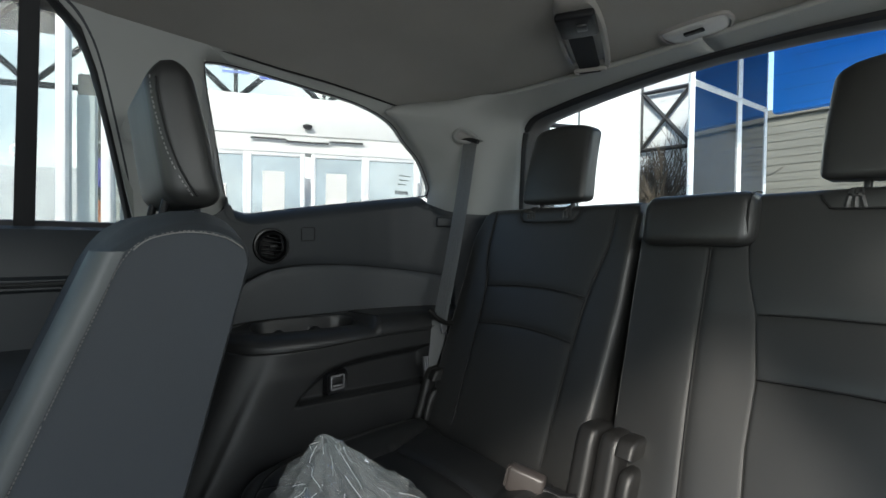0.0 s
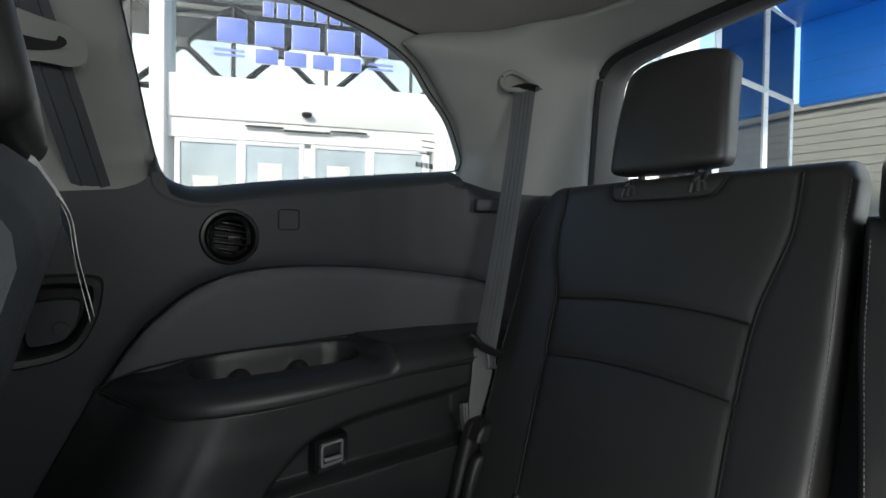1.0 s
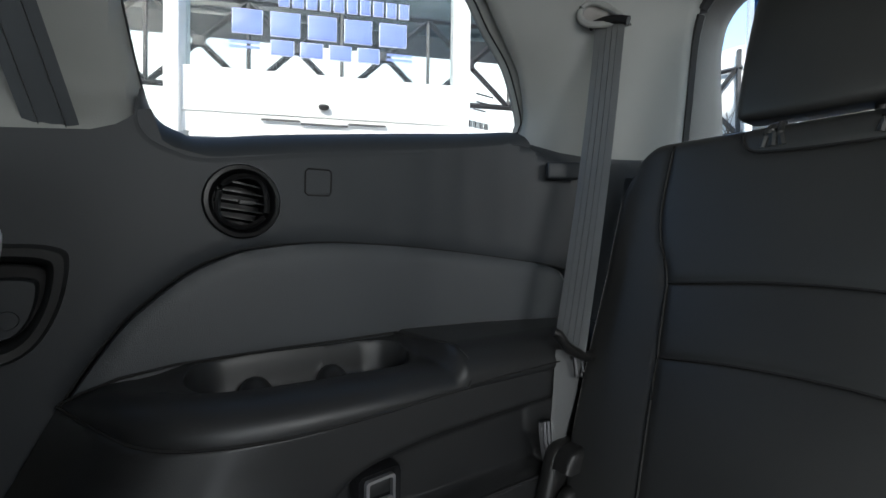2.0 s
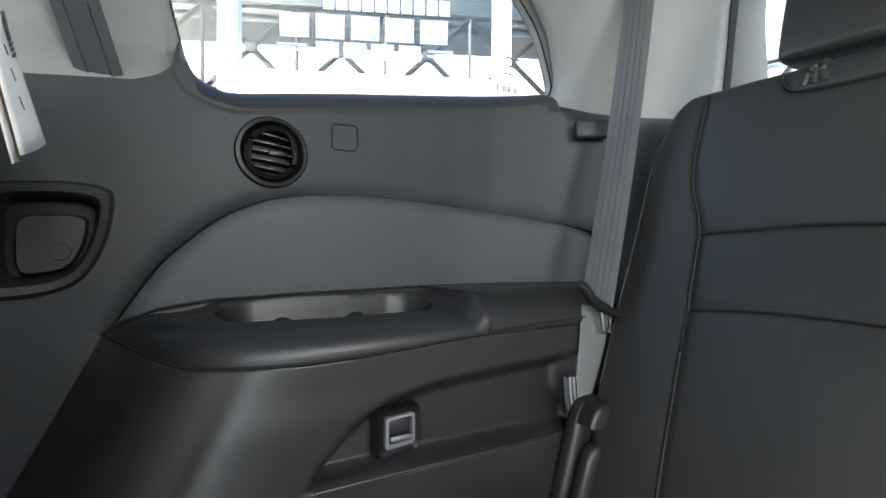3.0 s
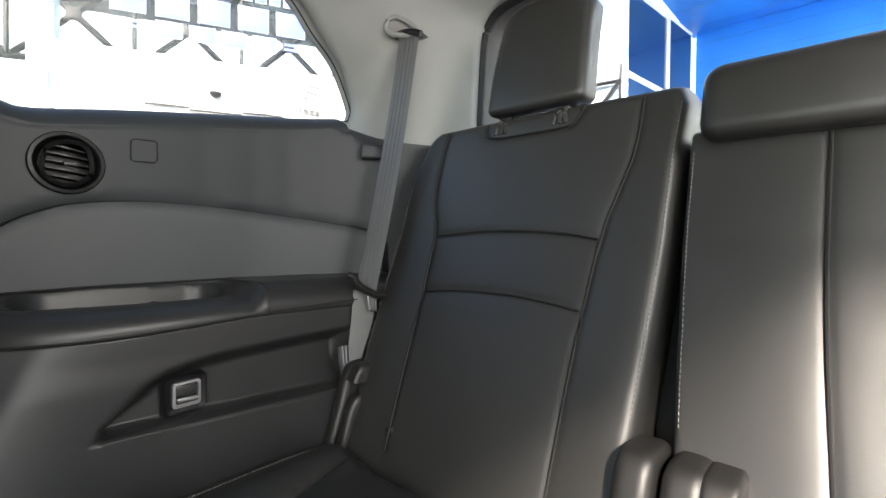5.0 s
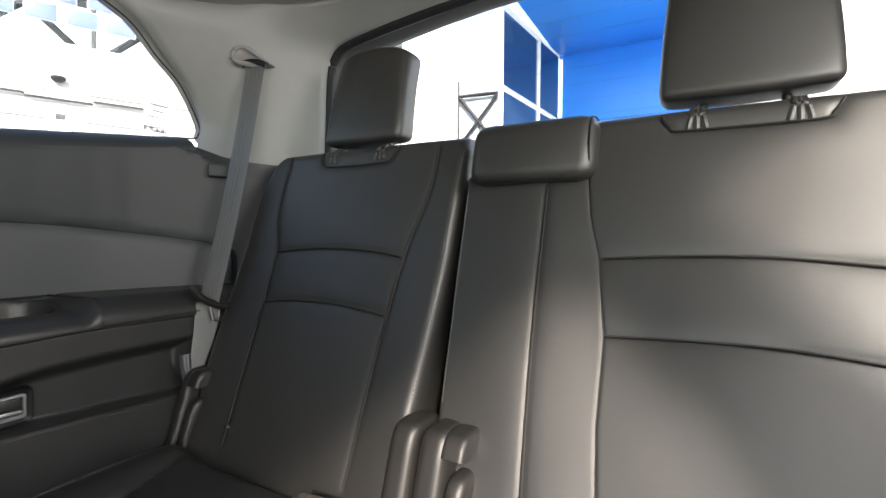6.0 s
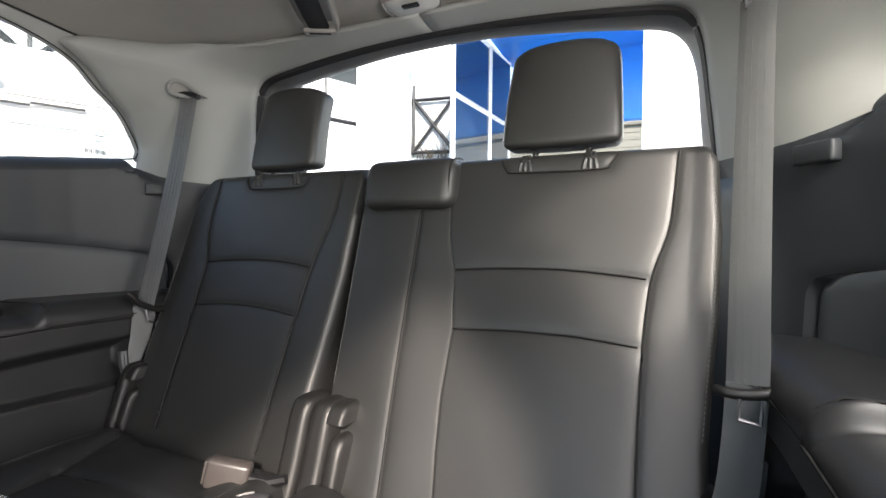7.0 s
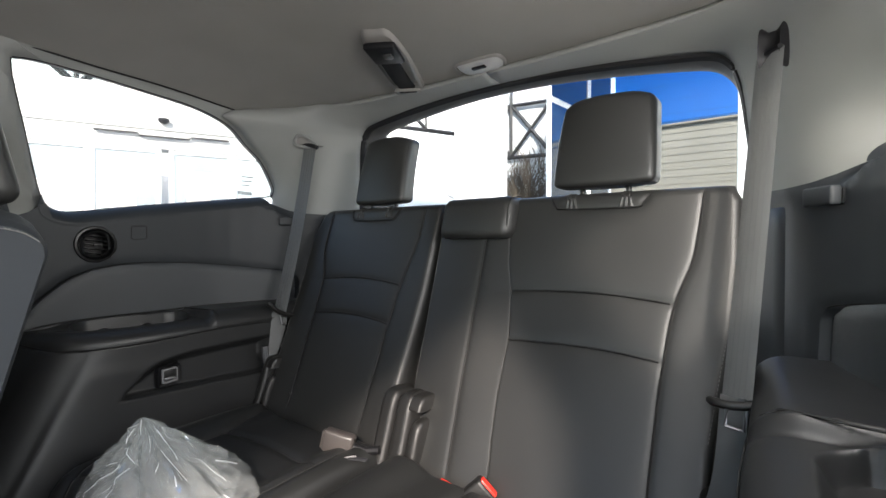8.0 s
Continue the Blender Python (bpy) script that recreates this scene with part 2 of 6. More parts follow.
def ribbon(bm, path, width, side, thick=0.0014):
    """A strap along a path; side gives its width's direction at each point."""
    rows = []
    for i, p in enumerate(path):
        p = Vector(p)
        a, b = Vector(path[max(0, i - 1)]), Vector(path[min(len(path) - 1, i + 1)])
        d = (b - a).normalized()
        s = (side(i / (len(path) - 1)) if callable(side) else Vector(side))
        s = (s - d * s.dot(d)).normalized()
        nrm = d.cross(s)
        wd = width(i / (len(path) - 1)) if callable(width) else width
        q = [p + s * (k * wd / 2) + nrm * t for k, t in ((-1, 0), (-0.6, thick), (-0.3, thick * 0.6), (0, thick), (0.3, thick * 0.6), (0.6, thick), (1, 0), (0.6, -thick), (0, -thick), (-0.6, -thick))]
        rows.append(q)
    vs = grid(bm, rows, True)
    bm.faces.new(vs[0][::-1])
    bm.faces.new(vs[-1])


def prism(bm, outline, a, b, axis=0, bevel=0.0, segs=2):
    """An outline of 2D points pulled from a to b along an axis."""
    def put(p, w):
        return {0: (w, p[0], p[1]), 1: (p[0], w, p[1]), 2: (p[0], p[1], w)}[axis]
    lo = [bm.verts.new(put(p, a)) for p in outline]
    hi = [bm.verts.new(put(p, b)) for p in outline]
    faces = [bm.faces.new(lo[::-1]), bm.faces.new(hi)]
    k = len(lo)
    faces += [bm.faces.new((lo[i], lo[(i + 1) % k], hi[(i + 1) % k], hi[i])) for i in range(k)]
    if bevel:
        es = [e for f in faces[:2] for e in f.edges]
        bmesh.ops.bevel(bm, geom=es, offset=bevel, segments=segs, profile=0.5, affect="EDGES", clamp_overlap=True)
    return lo + hi


def slab(bm, outline, a, b, r, n=5):
    """An outline of (y, z) points pulled from x = a to b, with its edges rounded by r."""
    cy, cz = sum(p[0] for p in outline) / len(outline), sum(p[1] for p in outline) / len(outline)
    rows = []
    for x0, sgn in ((a, 1), (b, -1)):
        part_rows = []
        for k in range(n + 1):
            q = math.pi / 2 * k / n
            x, inset = x0 + sgn * r * (1 - math.sin(q)), r * (1 - math.cos(math.pi / 2 - q)) if k < n else 0.0
            ring = []
            for y, z in outline:
                d = math.hypot(y - cy, z - cz) + 1e-9
                f = max(0.0, 1 - inset / d)
                ring.append((x, cy + (y - cy) * f, cz + (z - cz) * f))
            part_rows.append(ring)
        rows += part_rows[::-1] if sgn > 0 else part_rows
    rows = sorted(rows, key=lambda ring: ring[0][0])
    vs = grid(bm, rows, True)
    bm.faces.new(vs[0][::-1])
    bm.faces.new(vs[-1])


def sided(sg):
    """Mirrors points to the car's other flank: sg -1 keeps the modelled flank, 1 flips it."""
    return lambda p: Vector((-p[0] * sg, p[1], p[2]))


# ---- the cabin's flanks ----
WINDOW = spline([(0.227, 1.645), (0.240, 1.666), (0.32, 1.668), (0.47, 1.659), (0.594, 1.648), (0.686, 1.622), (0.745, 1.578), (0.805, 1.535),
                 (0.856, 1.470), (0.860, 1.448), (0.843, 1.436), (0.72, 1.418), (0.57, 1.396), (0.44, 1.376), (0.345, 1.360), (0.308, 1.366), (0.288, 1.392), (0.256, 1.52)], 5, True)
DOOR_SEAL = [(0.110, 1.325), (0.085, 1.45), (0.050, 1.60), (0.026, 1.668), (-0.01, 1.705)]


def x_glass(z):
    return -(0.742 - 0.3 * (z - 1.442))


def x_panel(y):
    return lin([(0.56, -0.718), (0.64, -0.712), (0.70, -0.702), (0.76, -0.683), (0.80, -0.665), (0.82, -0.653), (0.85, -0.633), (0.88, -0.613), (0.92, -0.590), (1.0, -0.556), (1.1, -0.535)], y)


def belt(y):
    return lin([(-1.2, 1.29), (0.0, 1.322), (0.153, 1.334), (0.24, 1.345), (0.262, 1.354), (0.276, 1.366), (0.286, 1.380), (0.308, 1.3665), (0.345, 1.360), (0.44, 1.376), (0.57, 1.396), (0.72, 1.418),
                (0.79, 1.429), (0.805, 1.424), (0.82, 1.412), (0.85, 1.388), (0.88, 1.380), (0.93, 1.378), (1.1, 1.385)], y)


ARCH = spline([(0.219, 1.083), (0.240, 1.118), (0.266, 1.155), (0.294, 1.182), (0.323, 1.205), (0.354, 1.220), (0.387, 1.230), (0.459, 1.238), (0.54, 1.237),
               (0.634, 1.231), (0.743, 1.219), (0.842, 1.203), (0.868, 1.185), (0.872, 1.150)], 5)


BEZEL = spline([(0.128, 1.222), (0.17, 1.231), (0.212, 1.229), (0.222, 1.215), (0.214, 1.17), (0.192, 1.135), (0.15, 1.124), (0.126, 1.13), (0.122, 1.18)], 5, True)


def quarter_trim(sg):
    flip = sided(sg)
    side_word = "wall_west" if sg < 0 else "wall_east"
    wall = empty(side_word, flip((-0.72, 0.5, 0.55)), "quarter panel lining of charcoal plastic below pale grey trim", "wall", kind="structure")

    # upper dark panel above the arch
    def place(y, z):
        b = belt(y)
        xp, xg = x_panel(y), x_glass(b)
        if y > 0.79:
            xg = lin([(0.79, -0.746), (0.82, -0.700), (0.85, -0.640), (0.88, -0.610), (0.93, -0.580), (1.04, -0.535)], y)
        t = sstep((z - (b - 0.034)) / 0.034) if y > 0.77 else 0.0
        x = xp + (xg - xp) * t
        d = seg_dist(y, z, ARCH)
        x += -0.004 * math.exp(-(d / 0.0035) ** 2)
        return flip((x, y, z))
    top = [(y, belt(y) - 0.029 * sstep((y - 0.287) / 0.014) * (1 - sstep((y - 0.765) / 0.03))) for y in [0.108] + [0.12 + 0.01 * i for i in range(92)]]
    below = [(1.04, 1.0), (0.875, 1.0)] + [p for p in ARCH[::-1]] + [(0.25, 1.05), (0.22, 0.97), (0.14, 0.78), (0.08, 0.55), (-0.06, 0.55), (0.03, 1.0)]
    bm = bmesh.new()
    hole = [(0.379 + 0.036 * math.cos(2 * math.pi * k / 28), 1.284 + 0.036 * math.sin(2 * math.pi * k / 28)) for k in range(28)]
    slot = [(0.172 + (y - 0.172) * 0.9, 1.18 + (z - 1.18) * 0.9) for y, z in BEZEL]
    roll = [(y, b - d) for y, b in top[66:-1] for d in (0.005, 0.011, 0.017, 0.024, 0.032)]
    sheet(bm, top + below, [hole, slot], place, 0.012, flip((-0.02, 0, 0)), roll)
    part("upper_panel", bm, PANEL, wall, "charcoal grained plastic upper panel")

    # rolled ledge below the window
    sill = spline([(0.2870, 1.395), (0.2925, 1.382), (0.303, 1.3695), (0.320, 1.3625), (0.345, 1.360), (0.44, 1.376), (0.57, 1.396), (0.72, 1.418), (0.80, 1.4305)], 8)
    rows = []
    for i, (y, z) in enumerate(sill):
        (ya, za), (yb, zb) = sill[max(0, i - 1)], sill[min(len(sill) - 1, i + 1)]
        ln = math.hypot(yb - ya, zb - za)
        ny, nz = (zb - za) / ln, -(yb - ya) / ln
        reach = 0.008 + 0.027 * sstep(i / 18)
        xo, xi = x_panel(y) + 0.0006, x_glass(z) + 0.001
        rows.append([flip((xo + (xi - xo) * (1 - math.cos(q)), y + ny * reach * (1 - math.sin(q)), z + nz * reach * (1 - math.sin(q)))) for q in (math.pi / 2 * k / 9 for k in range(10))])
    bm = bmesh.new()
    grid(bm, rows)
    part("window_ledge", bm, PANEL, wall, "rolled charcoal ledge below the window", smooth=80)

    # insert below the arch
    def place_in(y, z):
        e = seg_dist(y, z, ARCH)
        x = x_panel(y) * 0.35 - 0.694 * 0.65 + 0.006 + 0.028 * sstep((y - 0.60) / 0.25)
        x -= lin([(0.22, 0.012), (0.45, 0.010), (0.87, 0.018)], y) * (1 - math.sqrt(max(0.0, 1 - (1 - min(1.0, e / 0.012)) ** 2)))
        return flip((x, y, z))
    inner = [(y + (0.0015 if y < 0.5 else 0.0), z - 0.0015) for y, z in ARCH]
    bm = bmesh.new()
    sheet(bm, inner + [(0.872, 1.06), (0.235, 1.06)], [], place_in, 0.011, flip((-0.015, 0, 0)))
    part("insert_panel", bm, INSERT, wall, "lighter charcoal arched insert panel")
    bm = bmesh.new()
    tube(bm, [flip((x_panel(y) - 0.003, y, z)) for y, z in ARCH[:-8]], 0.0012, 6)
    part("groove", bm, SEAM, wall)

    # upper pale trim round the window
    top_edge = [(-0.01, 1.705), (0.062, 1.698), (0.226, 1.690), (0.374, 1.682), (0.51, 1.677), (0.672, 1.664), (0.80, 1.650), (0.885, 1.642)]
    k0 = min(range(len(WINDOW)), key=lambda i: (WINDOW[i][0] - 0.288) ** 2 + (WINDOW[i][1] - 1.392) ** 2)
    k1 = min(range(len(WINDOW)), key=lambda i: (WINDOW[i][0] - 0.860) ** 2 + (WINDOW[i][1] - 1.448) ** 2)
    way = WINDOW[k0:] + WINDOW[:k1 + 1]
    outer = [(0.112, 1.322), (0.153, 1.324), (0.20, 1.328), (0.24, 1.334), (0.280, 1.350)] + way + [(0.863, 1.434), (0.885, 1.418)] + top_edge[::-1] + DOOR_SEAL[::-1][1:-1]

    def place_up(y, z):
        d = seg_dist(y, z, way)
        bulge = 0.018 * sstep(d / 0.013) if y < 0.29 else 0.010 * sstep(d / 0.03)
        x = x_glass(z) + bulge
        x += (-0.724 - x) * sstep((1.40 - z) / 0.05) * sstep(d / 0.016)
        return flip((x, y, z))
    bm = bmesh.new()
    sheet(bm, outer, [], place_up, 0.016, flip((-0.018, 0, 0)))
    part("pillar_trim", bm, TRIM, wall, "pale warm grey pillar trim")
    bm = bmesh.new()
    tube(bm, [flip((x_glass(z) + 0.012, y, z - 0.001)) for y, z in spline(top_edge[:-2] + [(0.72, 1.660)], 4)], 0.0022, 6)
    part("trim_joint", bm, SEAM, wall, "dark joint below the headliner")
    bm = bmesh.new()
    loop = [flip((x_glass(z) + 0.002, y, z)) for y, z in WINDOW]
    back = [flip((x_glass(z) - 0.014, y + (0.003 if y < 0.4 else -0.001), z)) for y, z in WINDOW]
    grid(bm, [loop, back], True)
    part("window_reveal", bm, TRIM, wall)
    bm = bmesh.new()
    tube(bm, [flip((x_glass(z) - 0.001, y, z)) for y, z in WINDOW], 0.0019, 6, True)
    part("window_seal", bm, RUBBER, wall, "thin black rubber seal")

    # armrest ledge with its cup tray
    ARM_OUT = [(0.216, -0.712), (0.30, -0.700), (0.45, -0.698), (0.60, -0.694), (0.75, -0.672), (0.868, -0.650)]
    ARM_IN = spline([(0.216, -0.706), (0.240, -0.660), (0.270, -0.609), (0.314, -0.579), (0.372, -0.561), (0.44, -0.553), (0.50, -0.550), (0.58, -0.550), (0.70, -0.548), (0.80, -0.545), (0.868, -0.543)], 36)

    def top_z(y):
        return 1.084 + 0.018 * math.sin(math.pi / 2 * min(1.0, max(0.0, (y - 0.214) / 0.050))) + 0.017 * sstep((y - 0.562) / 0.020)

    def seam_z(y):
        return 1.086 - 0.020 * math.sin(math.pi / 2 * min(1.0, max(0.0, (y - 0.216) / 0.085))) + 0.011 * sstep((y - 0.34) / 0.26)
    tray_c = [(0.356, -0.648), (0.512, -0.646)]
    rows = []
    for y, xi in ARM_IN:
        xo = lin(ARM_OUT, y)
        fade = sstep((y - 0.275) / 0.06) * (1 - sstep((y - 0.562) / 0.018))
        zf = top_z(y) + 0.010 * fade
        zt = top_z(y) - 0.003 * fade
        row = []
        zb = seam_z(y) - 0.005
        r = min(0.034, max(0.004, (zt - zb) * 0.80)) + 0.004 * sstep((y - 0.54) / 0.05)
        rx = max(r, min(0.046, 0.55 * (xi - xo)))
        for k in range(13):
            q = math.pi / 2 * k / 12
            row.append((xi - rx + rx * math.cos(q), y, zt - r + r * math.sin(q)))
        row = [(xi - 0.004, y, zb), (xi, y, max(zb + 0.002, zt - r - 0.004))] + row
        for k in range(1, 71):
            x = (xi - rx) + (xo - xi + rx) * k / 70
            z = zt + (zf - zt) * sstep((-0.615 - x) / 0.065)
            d = seg_dist(y, x, tray_c)
            near = sstep((x + 0.645) / 0.02)
            z += (min(z, 1.073) - z) * (1 - sstep((d - 0.038 + 0.012 * near) / (0.008 + 0.012 * near)))
            for cy in (0.382, 0.470):
                rr = ((y - cy) / 0.018) ** 2 + ((x + 0.672) / 0.022) ** 2
                if d < 0.041 and rr < 1:
                    z = max(z, 1.070 + 0.022 * math.sqrt(1 - rr))
            row.append((x, y, z))
        rows.append([flip(p) for p in row])
    bm = bmesh.new()
    grid(bm, rows)
    part("armrest", bm, PLASTIC, wall, "black moulded armrest ledge with cup tray")
    bm = bmesh.new()
    seam = [(xi + 0.0010, y, seam_z(y) - 0.001) for y, xi in ARM_IN if y < 0.582]
    seam += [(-0.5545, 0.589, 1.092), (-0.562, 0.589, 1.106), (-0.578, 0.586, 1.1175), (-0.60, 0.580, 1.1185), (-0.64, 0.570, 1.1185), (-0.684, 0.563, 1.1185)]
    tube(bm, [flip(p) for p in seam], 0.0016, 5)
    tube(bm, [flip(p) for p in [(-0.5505, 0.582, 1.078), (-0.5470, 0.70, 1.082), (-0.544, 0.80, 1.085), (-0.542, 0.866, 1.085)]], 0.0011, 5)
    tube(bm, [flip(p) for p in ((-0.704, 0.218, 1.086), (-0.694, 0.232, 1.0965), (-0.689, 0.262, 1.107), (-0.686, 0.31, 1.114), (-0.685, 0.40, 1.1165), (-0.684, 0.51, 1.1175), (-0.684, 0.568, 1.1185))], 0.0016, 5)
    part("armrest_seam", bm, SEAM, wall)

    # wheel housing below, with the pocket
    POCKET = spline([(0.378, 0.946), (0.392, 0.968), (0.409, 0.988), (0.428, 1.006), (0.455, 1.020), (0.505, 1.030), (0.565, 1.035), (0.64, 1.038), (0.735, 1.040)], 4) + [(0.737, 0.937), (0.52, 0.943), (0.378, 0.946)]
    def front_y(z):
        return 0.222 - 0.50 * (1.086 - z)
    rows = []
    zs = [0.50 + 0.03 * i for i in range(13)] + [0.90 + 0.0032 * i for i in range(61)]
    ss = [i / 260 for i in range(261)]
    for z in zs:
        fy = front_y(z)
        plan = spline([(-0.708, fy - 0.004), (-0.659, fy + 0.024), (-0.606, fy + 0.054), (-0.579, fy + 0.102), (-0.5625, fy + 0.165), (-0.553, 0.55), (-0.551, 0.68), (-0.548, 0.78), (-0.545, 0.87)], 14)
        row = []
        for s in ss:
            i = s * (len(plan) - 1)
            a = plan[int(i)]
            b = plan[min(len(plan) - 1, int(i) + 1)]
            f = i - int(i)
            x, y = a[0] + (b[0] - a[0]) * f, a[1] + (b[1] - a[1]) * f
            x += 0.010 * sstep((1.0 - z) / 0.2) - 0.002 * sstep((z - 1.00) / 0.04)
            x -= 0.030 * sstep((z - seam_z(y) + 0.003) / 0.006)
            if inside(y, z, POCKET):
                d = seg_dist(y, z, POCKET)
                x -= 0.036 * sstep(d / (0.006 + 0.022 * sstep((z - 0.952) / 0.035)))
            row.append(flip((x, y, z)))
        rows.append(row)
    bm = bmesh.new()
    grid(bm, rows)
    part("wheel_housing", bm, PLASTIC, wall, "black moulded wheel housing with long pocket", smooth=180)

    bm = bmesh.new()
    tube(bm, [flip((lin([(0.385, -0.5565), (0.58, -0.5515), (0.735, -0.5475)], y), y, 0.9445 - 0.006 * (y - 0.385) / 0.35)) for y in (0.385, 0.45, 0.52, 0.60, 0.67, 0.735)], 0.0017, 6)
    part("pocket_lip", bm, PLASTIC, wall)
    # seatback release switch in the pocket
    SY, SZ = 0.479, 0.9775

    def rounded(w, h, r, lift=0.0):
        """A rounded rectangle in the pocket's plane, a little taller towards the rear."""
        out = []
        for cy, cz, q0 in ((w - r, h - r, 0), (-(w - r), h - r, 90), (-(w - r), -(h - r), 180), (w - r, -(h - r), 270)):
            out += [(SY + cy + r * math.cos(radians(q0 + 22.5 * k)), SZ + lift + cz + r * math.sin(radians(q0 + 22.5 * k)) + 0.045 * cy) for k in range(5)]
        return out
    sw = bmesh.new()
    grid(sw, [[flip((-0.586 + dx, SY + (y - SY) * k, SZ + (z - SZ) * k)) for y, z in rounded(0.0262, 0.0250, 0.007)] for dx, k in ((0, 1.03), (0.012, 1.0), (0.0145, 0.95), (0.012, 0.86), (0.010, 0.02))], True)
    plate = part("switch_plate", sw, PLASTIC_DARK, wall, "square black switch plate")
    sw = bmesh.new()
    rim_o, rim_i = rounded(0.0172, 0.0165, 0.004, 0.0015), rounded(0.0138, 0.0125, 0.003, 0.0025)
    grid(sw, [[flip((-0.576 + dx, y, z)) for y, z in loop] for dx, loop in ((0, rim_o), (0.007, rim_o), (0.0075, rim_i), (-0.002, rim_i))], True)
    part("switch_bezel", sw, SILVER, plate, "bright chrome switch bezel")
    sw = bmesh.new()
    box(sw, (-0.002, -0.0125, -0.0025), (0.003, 0.0125, 0.0025), 0.0015, 2, Matrix.Translation(flip((-0.569, SY, SZ - 0.0050))))
    part("switch_lip", sw, SILVER, plate, "silver lip of the switch")
    sw = bmesh.new()
    box(sw, (-0.004, -0.0135, -0.005), (0.002, 0.0135, 0.0095), 0.002, 2, Matrix.Translation(flip((-0.575, SY, SZ + 0.003))))
    part("switch_button", sw, PLASTIC, plate)

    # small square cover
    bm = bmesh.new()
    sq = [(0.453, 1.300), (0.453, 1.326), (0.4565, 1.330), (0.484, 1.331), (0.487, 1.328), (0.487, 1.302), (0.484, 1.298), (0.457, 1.297)]
    tube(bm, [flip((x_panel(y) + 0.0006, y, z)) for y, z in sq], 0.0011, 5, True)
    part("hook_cover", bm, SEAM, wall, "square cover outlined by a thin gap")

    # coat hook bar
    bm = bmesh.new()
    a, b = Vector(flip((-0.636, 0.812, 1.355))), Vector(flip((-0.606, 0.856, 1.355)))
    d = (b - a).normalized()
    box(bm, (-0.027, -0.008, -0.0135), (0.027, 0.008, 0.0135), 0.004, 3, Matrix.Translation((a + b) / 2) @ Matrix.Rotation(math.atan2(d.y, d.x), 4, "Z"))
    part("hook_bar", bm, PANEL, wall, "flat charcoal hook bar")
    bm = bmesh.new()
    box(bm, (-0.016, -0.02, -0.012), (0.016, 0.02, 0.012), 0.004, 2, Matrix.Translation((a + b) / 2 + flip((-0.03, 0.018, 0))) @ Matrix.Rotation(math.atan2(d.y, d.x), 4, "Z"))
    part("hook_stem", bm, PLASTIC_DARK, wall)

    # belt guide bezel with its round cap
    bz = empty("belt_outlet", flip((-0.72, 0.17, 1.18)), "recessed black belt outlet with charcoal rim on the quarter panel", "belt outlet", "quarter panel belt outlets")
    ring = BEZEL
    cx, cz = 0.172, 1.18
    bm = bmesh.new()
    rr = []
    for s, dx in ((1.06, -0.004), (1.04, 0.008), (0.98, 0.013), (0.84, 0.012), (0.76, 0.004), (0.70, -0.022)):
        rr.append([flip((x_panel(0) + dx, cx + (y - cx) * s, cz + (z - cz) * s)) for y, z in ring])
    grid(bm, rr, True)
    part("bezel_ring", bm, PLASTIC, bz, "black raised rim")
    bm = bmesh.new()
    grid(bm, [[flip((x_panel(0) - 0.004 - k * 0.018, cx + (y - cx) * s, cz + (z - cz) * s)) for y, z in ring] for k, s in ((0, 0.77), (1, 0.70), (1.0, 0.02))], True)
    part("recess", bm, PLASTIC_DARK, bz)
    bm = bmesh.new()
    inner = [(cx + (y - cx) * 0.56 + 0.002, cz + (z - cz) * 0.56 - 0.006) for y, z in ring]
    grid(bm, [[flip((x_panel(0) - 0.02 + dx, 0.176 + (y - 0.176) * s, 1.174 + (z - 1.174) * s)) for y, z in inner] for dx, s in ((0, 1.0), (0.012, 0.98), (0.016, 0.92), (0.016, 0.02))], True)
    part("inner_plate", bm, PANEL, bz)
    bm = bmesh.new()
    grid(bm, [[flip((x_panel(0) - 0.004 + dx, 0.181 + r * math.cos(q), 1.165 + r * math.sin(q))) for q in (2 * math.pi * k / 20 for k in range(20))] for dx, r in ((0, 0.0085), (0.003, 0.008), (0.003, 0.0005))], True)
    part("cap", bm, PANEL, bz, "round charcoal cap")

    # round air vent
    vent = empty("air_vent", flip((-0.714, 0.379, 1.284)), "round black air vent with curved louvres in the quarter panel", "air vent", "quarter panel vents")
    c = Vector((x_panel(0.379), 0.379, 1.284))
    def ringpts(r, dx, n=40):
        return [flip((c.x + dx, c.y + r * math.cos(q), c.z + r * math.sin(q))) for q in (2 * math.pi * k / n for k in range(n))]
    bm = bmesh.new()
    grid(bm, [ringpts(0.0425, -0.003), ringpts(0.0425, 0.003), ringpts(0.041, 0.0055), ringpts(0.037, 0.006), ringpts(0.0345, 0.003), ringpts(0.033, -0.012)], True)
    part("outer_ring", bm, VENT_BLACK, vent)
    bm = bmesh.new()
    grid(bm, [ringpts(0.0345, -0.004), ringpts(0.030, -0.010), ringpts(0.030, -0.040), ringpts(0.001, -0.041)], True)
    part("duct", bm, PLASTIC_DARK, vent)
    bm = bmesh.new()
    fr = spline([(-0.026, -0.014), (-0.022, 0.016), (0.0, 0.029), (0.022, 0.022), (0.026, -0.012), (0.006, -0.029), (-0.014, -0.026)], 5, True)
    tube(bm, [flip((c.x + 0.001, c.y + a, c.z + b)) for a, b in fr], 0.0035, 6, True)
    part("tilting_frame", bm, VENT_BLACK, vent)
